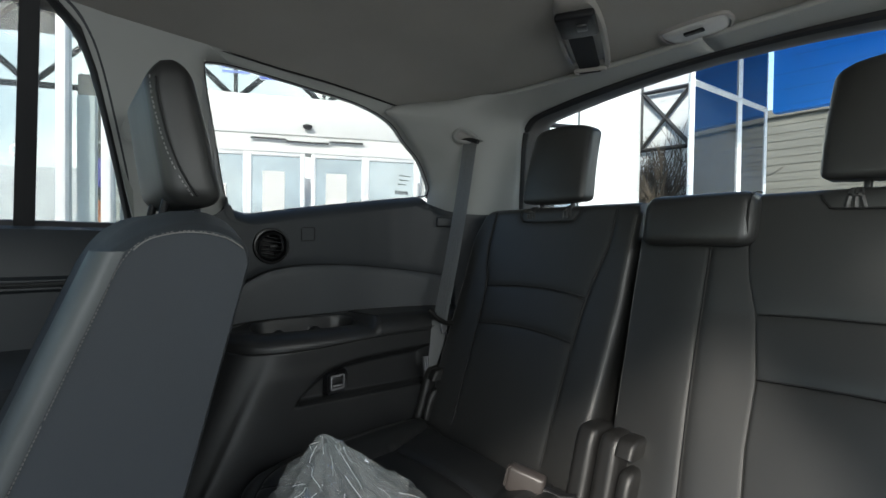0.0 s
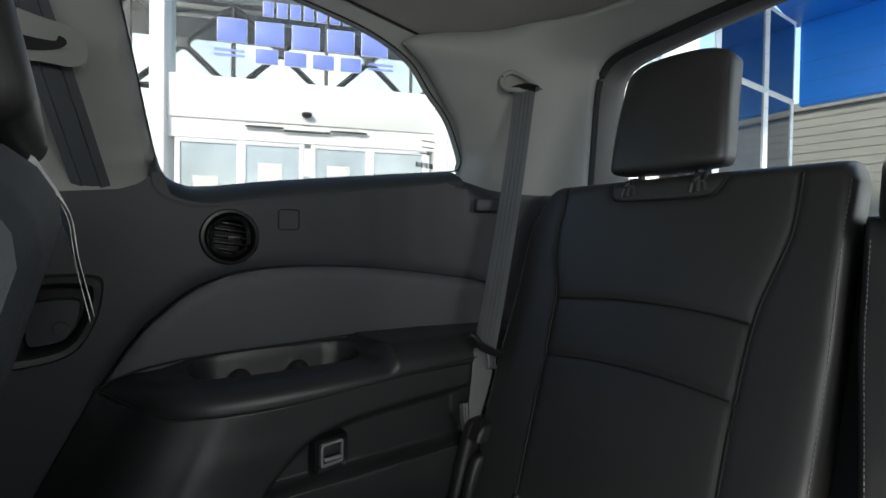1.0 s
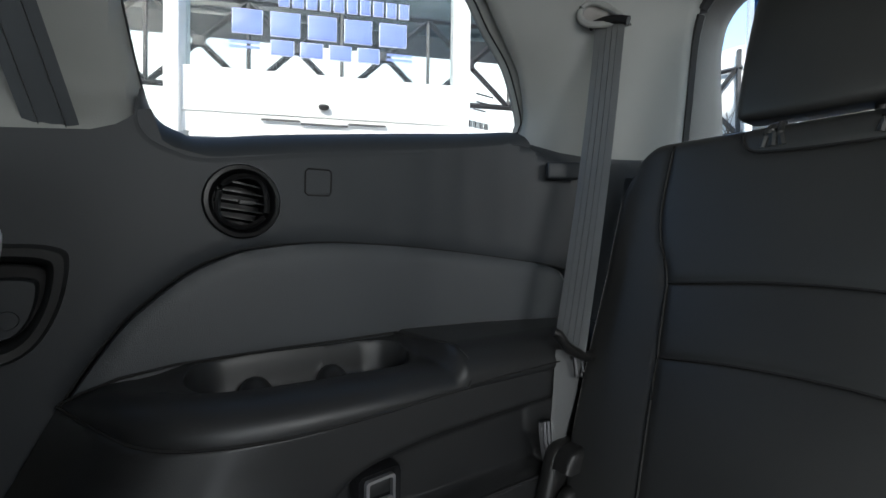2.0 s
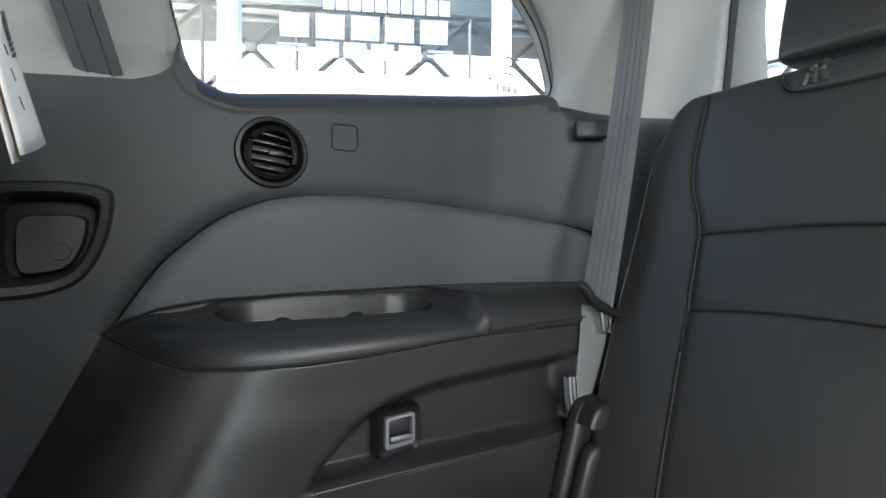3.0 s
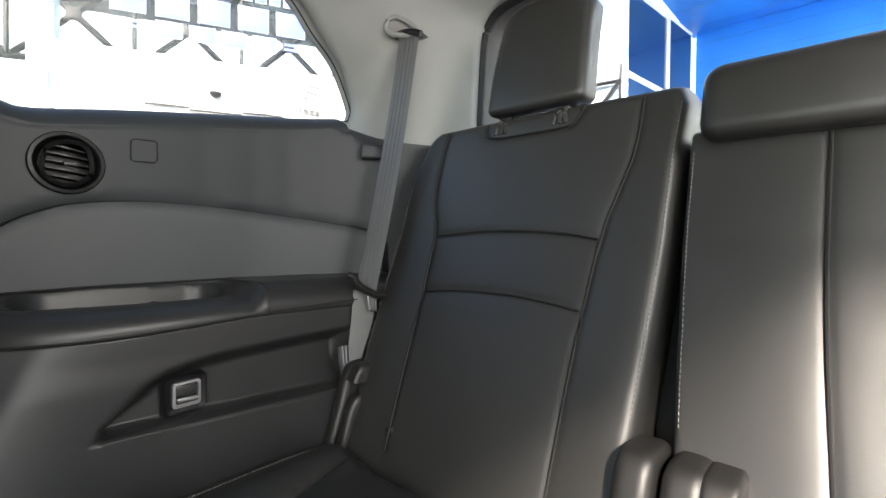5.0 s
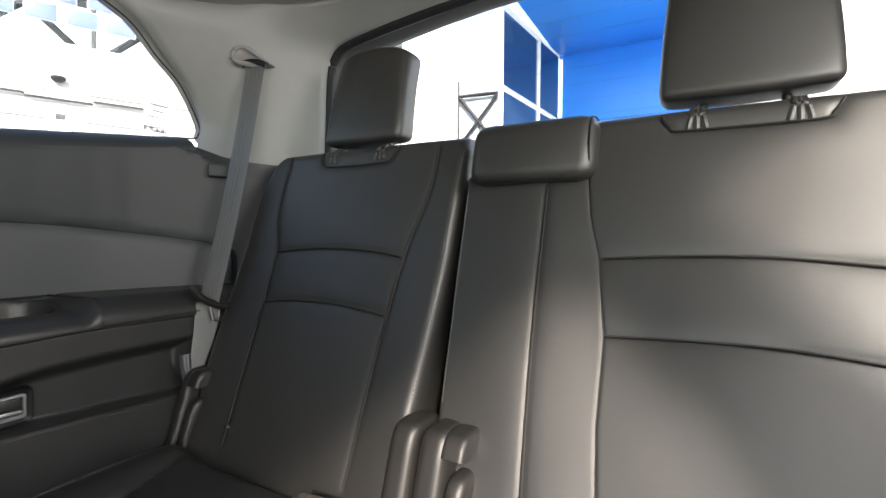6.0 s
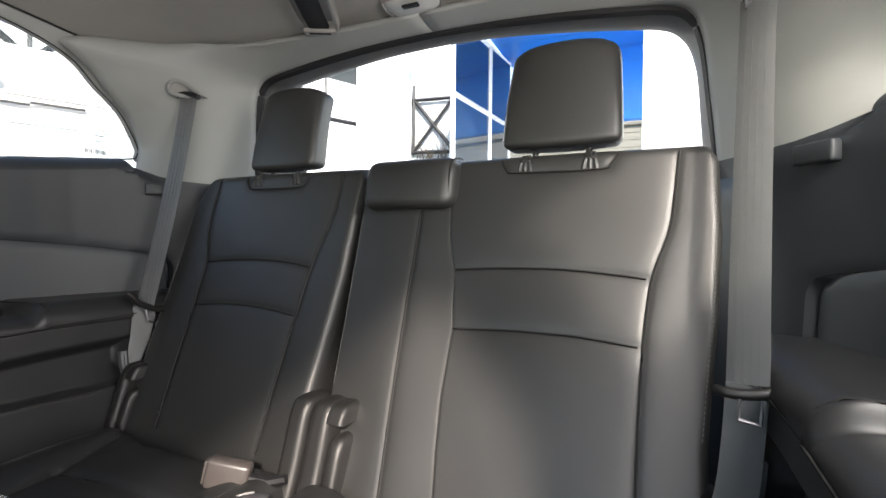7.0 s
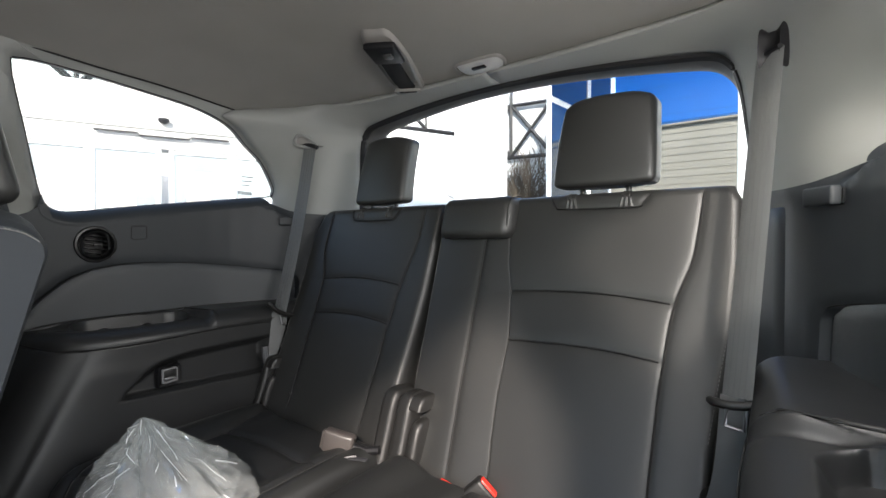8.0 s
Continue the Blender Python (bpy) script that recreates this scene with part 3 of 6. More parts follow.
    for k in range(5):
        h = -0.020 + 0.010 * k
        w = math.sqrt(0.0285 ** 2 - h * h)
        bm = bmesh.new()
        rows = []
        for dz, dx in ((0.0009, 0.0), (-0.0020, -0.012), (-0.0032, -0.012), (-0.0009, 0.0)):
            rows.append([flip((c.x - 0.001 + dx + 0.004 * (1 - (2 * s - 1) ** 2), c.y - w + 2 * w * s, c.z + h + dz - 0.003 * (2 * s - 1))) for s in (i / 10 for i in range(11))])
        rows.append(rows[0])
        grid(bm, rows)
        part("louvre", bm, VENT_BLACK, vent)
    bm = bmesh.new()
    box(bm, (-0.004, -0.009, -0.003), (0.005, 0.009, 0.003), 0.0015, 2, Matrix.Translation(flip((c.x + 0.002, c.y + 0.004, c.z - 0.001))))
    part("tab", bm, PLASTIC, vent)

    # quarter window glass
    win = bmesh.new()
    sheet(win, [(0.54 + (y - 0.54) * 1.03, 1.5 + (z - 1.5) * 1.06) for y, z in WINDOW], [], lambda y, z: flip((x_glass(z) - 0.012, y, z)), 0.08, flip((-0.004, 0, 0)))
    g = thing("window_1" if sg < 0 else "window_2", win, PRIVACY, "fixed tinted rear quarter window glass", "window", kind="structure")
    return wall


def glass_label():
    """Small printed label on the quarter glass: rules and a bar code."""
    lab = empty("glass_label", (-0.745, 0.77, 1.44), "small clear label with dark printed rules on the quarter glass", "label")
    bm = bmesh.new()
    for k in range(11):
        y, w = 0.750 + 0.0042 * k, 0.0009 + 0.0007 * (k % 3 == 0)
        box(bm, (x_glass(1.442) - 0.0095, y - w, 1.436), (x_glass(1.442) - 0.0085, y + w, 1.447))
    part("bar_code", bm, INK, lab, "printed bar code")["kind"] = "stuff"
    for k, (a, b) in enumerate(((0.752, 0.790), (0.756, 0.786), (0.752, 0.780))):
        z = 1.488 - 0.012 * k
        bm = bmesh.new()
        box(bm, (x_glass(z) - 0.0095, a, z), (x_glass(z) - 0.0085, b, z + 0.0022))
        part("printed_rule", bm, INK, lab)


glass_label()
quarter_trim(-1)
quarter_trim(1)


# ---- rear doors ----
def rear_door(sg):
    flip = sided(sg)
    door = empty("door_1" if sg < 0 else "door_2", flip((-0.72, -0.4, 0.55)), "rear side door with charcoal lining and black window frame", "door", kind="structure")
    profile = [(1.318, -0.755), (1.312, -0.735), (1.290, -0.722), (1.228, -0.716), (1.222, -0.705), (1.205, -0.702), (1.199, -0.712), (1.10, -0.716), (1.09, -0.70), (1.075, -0.64), (1.055, -0.625), (1.02, -0.640),
               (1.005, -0.70), (0.98, -0.71), (0.80, -0.715), (0.55, -0.70)]
    bm = bmesh.new()
    grid(bm, [[flip((x, y, z)) for z, x in profile] for y in (-0.98, -0.6, -0.3, -0.1, 0.0, 0.06, 0.100)])
    part("lining", bm, PANEL, door)
    bm = bmesh.new()
    tube(bm, [flip((-0.701, y, 1.214)) for y in (-0.98, -0.5, 0.0, 0.098)], 0.005, 8)
    part("lining_strip", bm, PLASTIC, door, "black strip along the door lining")
    bm = bmesh.new()
    tube(bm, [flip((-0.706, y, 0.998 + 0.02 * sstep((y + 0.3) / 0.3))) for y in (-0.98, -0.5, -0.2, -0.05, 0.06)], 0.006, 8)
    part("chrome_strip", bm, CHROME, door, "bright strip low on the door lining")
    bm = bmesh.new()
    frame_path = [(0.112, 1.318), (0.085, 1.45), (0.05, 1.60), (0.024, 1.668), (-0.012, 1.706), (-0.07, 1.722), (-0.30, 1.728), (-0.98, 1.725)]
    rows = []
    for y, z in spline(frame_path, 5):
        x = x_glass(z)
        rows.append([flip(p) for p in ((x + 0.014, y + 0.006, z + 0.004), (x + 0.016, y - 0.004, z - 0.004), (x + 0.006, y - 0.008, z - 0.007), (x - 0.03, y - 0.006, z - 0.007), (x - 0.03, y + 0.006, z + 0.004))])
    grid(bm, rows, True)
    part("window_frame", bm, RUBBER, door, "black rubber-lined window frame")
    bm = bmesh.new()
    tube(bm, [flip((x_glass(z) + 0.014, y + 0.008, z + 0.005)) for y, z in spline(frame_path, 5)], 0.006, 8)
    part("weather_strip", bm, PANEL, door, "grey weather strip")
    bm = bmesh.new()
    prism(bm, [(-0.070, 1.31), (-0.040, 1.31), (-0.028, 1.72), (-0.054, 1.72)], 0.0, 0.02, 0)
    for v in bm.verts:
        v.co = flip((x_glass(v.co.z) - 0.02 + v.co.x, v.co.y, v.co.z))
    part("division_bar", bm, RUBBER, door, "black window division bar")
    bm = bmesh.new()
    sheet(bm, [(-0.98, 1.30), (0.12, 1.30), (0.05, 1.62), (0.0, 1.73), (-0.98, 1.75)], [], lambda y, z: flip((x_glass(z) - 0.03, y, z)), 0.1, flip((-0.004, 0, 0)))
    g = part("window_pane", bm, PRIVACY, door)
    return door


rear_door(-1)


# ---- headliner, rear pillars and rear opening ----
def z_edge(y):
    return lin([(-1.3, 1.70), (-0.2, 1.705), (0.062, 1.694), (0.226, 1.687), (0.374, 1.679), (0.51, 1.674), (0.672, 1.662), (0.74, 1.664), (0.80, 1.671), (0.90, 1.684), (1.1, 1.69)], y)


def z_head(x, y):
    zc = 1.748 - 0.030 * sstep((y - 0.45) / 0.5) - 0.014 * sstep((y - 0.9) / 0.12)
    e = min(1.05, abs(x) / 0.672)
    return zc - (zc - z_edge(y)) * e ** 4


bm = bmesh.new()
grid(bm, [[(x, y, z_head(x, y)) for x in [-0.69 + 0.0276 * i for i in range(51)]] for y in [-1.46 + 0.04 * j for j in range(62)] + [0.995]])
ceiling = thing("ceiling", bm, HEADLINER, "warm grey cloth headliner", "ceiling", kind="structure")
ceiling.modifiers.new("thick", "SOLIDIFY").thickness = -0.015

OPEN = [(-0.535, 1.33), (-0.528, 1.40), (-0.518, 1.48), (-0.508, 1.56), (-0.500, 1.60), (-0.485, 1.635), (-0.45, 1.660), (-0.36, 1.674), (-0.25, 1.686), (-0.12, 1.696), (0.0, 1.699)]
OPEN = spline([(x * 1.035, z) for x, z in OPEN], 4)
OPEN = OPEN + [(-x, z) for x, z in OPEN[::-1][1:]]


def open_y(z):
    return 1.03 + 0.10 * max(0, 1.62 - z)


def rear_pillar(sg):
    flip = sided(sg)
    mid = len(OPEN) // 2
    roofline = spline([(-0.668, 0.66), (-0.655, 0.74), (-0.615, 0.84), (-0.47, 0.925), (-0.22, 0.955), (0.0, 0.957)], 4)
    rows = []
    for k in range(mid + 1):
        f = min(1.0, k / (mid / 2))
        xb, zb = OPEN[k]
        b = Vector((xb, open_y(zb), zb + 0.006))
        za = 1.345 + (1.642 - 1.345) * f
        a = Vector((x_glass(za) + 0.008, lin([(1.345, 0.868), (1.455, 0.868), (1.475, 0.862), (1.535, 0.820), (1.578, 0.762), (1.622, 0.708), (1.642, 0.66)], za), za))
        c = Vector((-0.615 + 0.02 * f, 0.858 + 0.03 * f, (za + zb) / 2))
        if k >= mid / 2:
            g = (k - mid / 2) / (mid / 2)
            x, y = roofline[min(len(roofline) - 1, round(g * (len(roofline) - 1)))]
            a2 = Vector((x, y, z_head(x, y) - 0.0015))
            c2 = (a2 + b) / 2
            c2.z = z_head(c2.x, min(0.99, c2.y)) - 0.003
            h = sstep(g / 0.3)
            a, c = a.lerp(a2, h), c.lerp(c2, sstep(g / 0.45))
        rows.append([a * (1 - t) ** 2 + c * 2 * t * (1 - t) + b * t * t for t in (j / 16 for j in range(17))])
    rows = [[flip(p) for p in row] for row in rows]
    bm = bmesh.new()
    grid(bm, rows)
    bm.normal_update()
    bm.faces.ensure_lookup_table()
    f = bm.faces[len(bm.faces) // 2]
    if f.normal.dot(Vector((0, 0.3, 1.3)) - f.calc_center_median()) < 0:
        bmesh.ops.reverse_faces(bm, faces=bm.faces[:])
    p = thing("trim_1" if sg < 0 else "trim_2", bm, TRIM, "pale warm grey rear pillar and header trim", "trim", kind="structure")
    p.modifiers.new("thick", "SOLIDIFY").thickness = 0.012
    # lower dark part behind the seat
    bm = bmesh.new()
    grid(bm, [[flip(p) for p in ((-0.60, 0.93, z), (-0.575, 0.98, z), (-0.545, 1.04, z), (-0.53, 1.10, z), (-0.53, 1.25, z))] for z in (0.6, 0.9, 1.2, 1.30, 1.35)])
    q = thing("trim_3" if sg < 0 else "trim_4", bm, PANEL, "charcoal plastic load bay trim behind the bench", "trim", kind="structure")
    q.modifiers.new("thick", "SOLIDIFY").thickness = 0.012
    return rows


rear_pillar(-1)
right_trim = rear_pillar(1)

# joint in the header trim above the rear window
joint = min(right_trim, key=lambda row: abs(row[-1].x - 0.495) + abs(row[-1].z - 1.661))
bm = bmesh.new()
tube(bm, [p + Vector((0, -0.002, -0.002)) for p in joint], 0.0024, 6)
thing("trim_6", bm, SEAM, "dark joint between header and pillar trim", "trim joint", kind="structure")

# tailgate: seal, inner frame, glass with heating wires
gate = empty("tailgate", (0, 1.1, 0.7), "tailgate with dark inner frame and heated rear window", "tailgate", kind="structure")
bm = bmesh.new()
tube(bm, [(x, open_y(z) + 0.004, z) for x, z in OPEN], 0.015, 8)
part("gate_seal", bm, RUBBER, gate, "black rubber seal round the opening")
GLASS_EDGE = []
for x, z in OPEN:
    f = sstep((z - 1.55) / 0.12)
    GLASS_EDGE.append((x * (0.978 - 0.006 * f), z - 0.006 - 0.008 * f))


def gate_y(z):
    return 1.078 + 0.45 * (1.69 - z)


bm = bmesh.new()
rows = []
for (x, z), (gx, gz) in zip(OPEN, GLASS_EDGE):
    a, b = Vector((x * 1.01, open_y(z) + 0.004, z + 0.004)), Vector((gx, gate_y(gz), gz))
    rows.append([a, a.lerp(b, 0.25) + Vector((-0.006 * x / 0.5, 0, -0.004)), a.lerp(b, 0.7) + Vector((-0.005 * x / 0.5, 0, -0.004)), b, b + Vector((0.01 * x, 0.012, 0.006))])
grid(bm, rows)
part("inner_frame", bm, material("dark grey gate trim", (0.060, 0.059, 0.057), 0.5, grain=0.4), gate, "mid grey inner frame")
bm = bmesh.new()
sheet(bm, [(x, z) for x, z in GLASS_EDGE] + [(0.52, 1.12), (-0.52, 1.12)], [], lambda x, z: (x * 1.02, gate_y(z) + 0.006, z), 0.08, (0, 0.004, 0.002))
rg = part("rear_glass", bm, GLASS, gate)
rg.visible_shadow = False
for k in range(11):
    z = 1.66 - 0.028 * k
    bm = bmesh.new()
    w = 0.5 if z < 1.6 else 0.44
    tube(bm, [(x, gate_y(z) + 0.004, z + 0.012 * (1 - (x / 0.5) ** 2)) for x in (-w, -w / 2, 0, w / 2, w)], 0.0002, 4)
    part("heating_wire", bm, STEEL_DARK, gate)
bm = bmesh.new()
grid(bm, [[(x, y, z) for x in (-0.62, -0.3, 0, 0.3, 0.62)] for y, z in ((1.30, 1.13), (1.27, 1.125), (1.24, 1.10), (1.27, 0.9), (1.25, 0.6))])
part("gate_lining", bm, PANEL, gate, "charcoal tailgate lining")

# ceiling belt housing and lamp
def on_ceiling(x, y, dz=0.0):
    return Vector((x, y, z_head(x, y) - dz))


cb = empty("ceiling_belt", on_ceiling(-0.17, 0.81), "centre seat belt stowed in a pale ceiling housing", "seat belt")
ax = Vector((-0.115, 0.235, 0)).normalized()
sx = Vector((ax.y, -ax.x, 0))
ctr = Vector((-0.175, 0.815, 0))


def cb_pt(u, v, dz):
    p = ctr + ax * u + sx * v
    return on_ceiling(p.x, p.y, dz)


hs = spline([(-0.135, -0.03), (-0.14, 0.0), (-0.135, 0.03), (-0.05, 0.045), (0.06, 0.046), (0.138, 0.043), (0.150, 0.034), (0.152, 0.0), (0.150, -0.034), (0.138, -0.043), (0.06, -0.046), (-0.05, -0.045)], 4, True)
bm = bmesh.new()
grid(bm, [[cb_pt(u * s, v * s, d) for u, v in hs] for s, d in ((1.04, -0.004), (1.0, 0.006), (0.95, 0.011), (0.80, 0.011), (0.76, 0.004), (0.02, 0.004))], True)
part("housing", bm, GREY_TRIM, cb, "grey moulded housing")
bm = bmesh.new()
box(bm, (-0.036, -0.045, -0.008), (0.036, 0.045, 0.008), 0.006, 3, Matrix.Translation(cb_pt(-0.07, 0, 0.014)) @ Matrix.Rotation(math.atan2(ax.y, ax.x) - math.pi / 2, 4, "Z"))
part("latch", bm, PLASTIC_DARK, cb, "black stowed latch")
bm = bmesh.new()
box(bm, (-0.012, -0.008, -0.003), (0.012, 0.012, 0.003), 0.002, 2, Matrix.Translation(cb_pt(-0.075, 0.012, 0.024)) @ Matrix.Rotation(math.atan2(ax.y, ax.x), 4, "Z"))
part("latch_button", bm, PLASTIC, cb)
bm = bmesh.new()
ribbon(bm, [cb_pt(u, 0.0, 0.016 - 0.004 * (u > 0.11)) for u in (-0.04, 0.0, 0.04, 0.08, 0.120, 0.132)], 0.047, sx)
part("webbing", bm, WEBBING_BLACK, cb)
bm = bmesh.new()
box(bm, (-0.036, -0.010, -0.005), (0.036, 0.010, 0.005), 0.004, 3, Matrix.Translation(cb_pt(0.139, 0, 0.014)) @ Matrix.Rotation(math.atan2(ax.y, ax.x) - math.pi / 2, 4, "Z"))
part("end_plate", bm, GREY_TRIM, cb, "pale end plate with slot")
bm = bmesh.new()
box(bm, (-0.024, -0.0025, -0.002), (0.024, 0.0025, 0.002), 0.001, 1, Matrix.Translation(cb_pt(0.137, 0, 0.0195)) @ Matrix.Rotation(math.atan2(ax.y, ax.x) - math.pi / 2, 4, "Z"))
part("slot", bm, PLASTIC_DARK, cb)

lamp = empty("ceiling_lamp", on_ceiling(0.0, 0.94), "pale ceiling lamp, switched off, set in the headliner", "lamp")
dl = spline([(-0.054, -0.008), (-0.046, -0.026), (0.0, -0.030), (0.046, -0.026), (0.054, -0.008), (0.052, 0.012), (0.040, 0.027), (0.0, 0.030), (-0.040, 0.027), (-0.052, 0.012)], 4, True)


def lamp_pts(s, d):
    return [on_ceiling(-0.004 + u * s * 1.16, 0.933 + v * s, d) for u, v in dl]


bm = bmesh.new()
grid(bm, [lamp_pts(1.05, -0.002), lamp_pts(1.03, 0.005), lamp_pts(0.96, 0.007), lamp_pts(0.92, 0.004)], True)
part("lamp_rim", bm, GREY_TRIM, lamp)
bm = bmesh.new()
grid(bm, [lamp_pts(0.93, 0.003), lamp_pts(0.80, 0.009), lamp_pts(0.4, 0.011), lamp_pts(0.02, 0.0115)], True)
part("lens", bm, material("silvery ribbed lamp lens", (0.36, 0.36, 0.35), 0.28), lamp, "silvery lamp lens")
bm = bmesh.new()
box(bm, (-0.018, -0.006, -0.003), (0.018, 0.006, 0.003), 0.002, 2, Matrix.Translation(on_ceiling(-0.004, 0.926, 0.012)))
part("lamp_switch", bm, PLASTIC_DARK, lamp)


# ---- the bench ----
def seat_y(z):
    return lin([(0.78, 0.645), (0.86, 0.685), (0.906, 0.706), (1.10, 0.792), (1.19, 0.828), (1.30, 0.862), (1.38, 0.885), (1.45, 0.905)], z)


def backrest(thing_ob, name, left, right, zlo, zhi, seams, outer_l, outer_r, label, r=0.015, depth=0.10, nx=140, nz=150, mat=None, rl=None, rr=None):
    """A padded backrest: left/right are edge lines (z, x); seams lines of (x, z) pressed in; outer_l/outer_r: seams past which the bolsters rise."""
    def surf(x, z, xl, xr):
        y = seat_y(z)
        for q, c in ((x - xl, rl or r), (xr - x, rr or r), (zhi - z, r)):
            if q < c:
                q = max(q, 0.0)
                y += (c - math.sqrt(max(0, c * c - (c - q) ** 2)))
        g = 0.0
        for line in seams:
            d = seg_dist(x, z, line)
            if d < 0.035:
                g += 0.0018 * math.exp(-(d / 0.0045) ** 2) + 0.0013 * math.exp(-(d / 0.014) ** 2)
        y += min(g, 0.0066)
        for line, sgn in ((outer_l, -1), (outer_r, 1)):
            if line:
                sx_ = lin(sorted((q[1], q[0]) for q in line), z)
                y -= 0.005 * sstep((sgn * (x - sx_) - 0.004) / 0.06) * sstep((1.36 - z) / 0.1)
        y -= 0.006 * math.sin(math.pi * min(1, max(0, (x - xl) / (xr - xl))))
        return y
    rows = []
    for j in range(nz + 1):
        z = zlo + (zhi - zlo) * j / nz
        xl, xr = lin(left, z), lin(right, z)
        rows.append([Vector((xl + (xr - xl) * i / nx, 0, z)) for i in range(nx + 1)])
        for v in rows[-1]:
            v.y = surf(v.x, z, xl, xr)
            v.y += 0.0015 * noise.noise(Vector((v.x * 9, z * 9, 1.7)))
    bm = bmesh.new()
    vs = grid(bm, rows)
    border = vs[0] + [row[-1] for row in vs[1:]] + vs[-1][-2::-1] + [row[0] for row in vs[-2:0:-1]]
    ring = border
    for dy, k in ((depth * 0.5, 1.0), (depth, 0.985)):
        cx = sum(v.co.x for v in border) / len(border)
        nxt = [bm.verts.new((cx + (v.co.x - cx) * k, seat_y(v.co.z) + r * 0.6 + dy, v.co.z)) for v in border]
        for i in range(len(ring)):
            j = (i + 1) % len(ring)
            bm.faces.new((ring[i], ring[j], nxt[j], nxt[i]))
        ring = nxt
    bm.faces.new(ring)
    ob = part(name, bm, mat or LEATHER, thing_ob, label)
    return ob, surf


def seam_tubes(parent, lines, surf, left, right, rad=0.0017, lift=0.0030):
    for line in lines:
        bm = bmesh.new()
        path = spline([(x, z) for x, z in line], 6)
        tube(bm, [(x, surf(x, z, lin(left, z), lin(right, z)) - lift, z) for x, z in path], rad, 5)
        part("seam", bm, SEAM, parent)


def stitches(parent, path, pitch=0.0065, rad=0.00055):
    """A row of short pale stitches along a 3D path."""
    bm = bmesh.new()
    pts = [Vector(p) for p in path]
    acc = 0.0
    for a, b in zip(pts, pts[1:]):
        d = b - a
        ln = d.length
        while acc < ln:
            p = a + d * (acc / ln)
            q = a + d * (min(ln, acc + pitch * 0.62) / ln)
            if (q - p).length > 0.001:
                tube(bm, [p, q], rad, 4)
            acc += pitch
        acc -= ln
    ob = part("stitching", bm, THREAD, parent, "row of pale stitches")
    ob["kind"] = "stuff"
    return ob


L40 = [(0.80, -0.500), (0.90, -0.515), (0.977, -0.533), (1.09, -0.541), (1.31, -0.541), (1.363, -0.520), (1.384, -0.500)]
R40 = [(0.80, -0.086), (0.98, -0.086), (1.17, -0.082), (1.30, -0.081), (1.36, -0.078), (1.384, -0.085)]
S40_OUT = spline([(-0.471, 1.376), (-0.474, 1.293), (-0.467, 1.245), (-0.451, 1.199), (-0.442, 1.10), (-0.429, 0.961), (-0.420, 0.88)], 4)
S40_IN = spline([(-0.129, 1.372), (-0.133, 1.302), (-0.146, 1.250), (-0.160, 1.195), (-0.167, 1.10), (-0.168, 1.0), (-0.166, 0.88)], 4)
S40_1 = spline([(-0.449, 1.191), (-0.346, 1.199), (-0.268, 1.199), (-0.202, 1.194), (-0.166, 1.188)], 4)
S40_2 = spline([(-0.440, 1.102), (-0.366, 1.109), (-0.285, 1.110), (-0.216, 1.105), (-0.173, 1.099)], 4)
bench40 = empty("bench_seat", (-0.31, 0.75, 0.62), "narrow black leather section of the split third row bench", "car seat", "third row bench")
S40_N = spline([(-0.385, 1.378), (-0.378, 1.358), (-0.35, 1.350), (-0.242, 1.350), (-0.222, 1.358), (-0.210, 1.378)], 3)
bk40, surf40 = backrest(bench40, "backrest", L40, R40, 0.80, 1.384, [S40_OUT, S40_IN, S40_1, S40_2, S40_N], S40_OUT, S40_IN, "upright black leather backrest")
seam_tubes(bk40, [S40_OUT[::4], S40_IN[::4], S40_1[::4], S40_2[::4], S40_N], surf40, L40, R40)
stitches(bk40, [(lin(R40, z) - 0.006, surf40(lin(R40, z) - 0.006, z, lin(L40, z), lin(R40, z)) - 0.001, z) for z in (1.36, 1.3, 1.25, 1.2, 1.15, 1.1, 1.05, 1.0)])
stitches(bk40, [(lin(L40, z) + 0.006, surf40(lin(L40, z) + 0.006, z, lin(L40, z), lin(R40, z)) - 0.001, z) for z in (1.3, 1.25, 1.2, 1.15, 1.1, 1.05, 1.0)])

L60 = [(0.80, 0.160), (0.883, 0.160), (0.935, 0.153), (1.007, 0.147), (1.10, 0.147), (1.194, 0.133), (1.247, 0.119), (1.30, 0.113), (1.384, 0.120)]
R60 = [(0.80, 0.500), (0.99, 0.502), (1.085, 0.512), (1.146, 0.520), (1.265, 0.526), (1.36, 0.524), (1.384, 0.512)]
S60_R = spline([(0.472, 1.376), (0.466, 1.307), (0.459, 1.257), (0.438, 1.19), (0.428, 1.10), (0.424, 1.011), (0.422, 0.88)], 4)
S60_1 = spline([(0.140, 1.194), (0.229, 1.199), (0.317, 1.200), (0.398, 1.194), (0.430, 1.190)], 4)
S60_2 = spline([(0.150, 1.102), (0.241, 1.107), (0.325, 1.108), (0.386, 1.104), (0.421, 1.100)], 4)
S60_N = spline([(0.202, 1.378), (0.212, 1.362), (0.230, 1.356), (0.359, 1.355), (0.376, 1.362), (0.386, 1.378)], 3)
bench60 = empty("bench_seat", (0.3, 0.75, 0.62), "wide black leather section of the split third row bench", "car seat", "third row bench")
bk60, surf60 = backrest(bench60, "backrest", L60, R60, 0.80, 1.386, [S60_R, S60_1, S60_2, S60_N], None, None, "upright black leather backrest", r=0.014, rl=0.006)
seam_tubes(bk60, [S60_R[::4], S60_1[::4], S60_2[::4], S60_N], surf60, L60, R60)
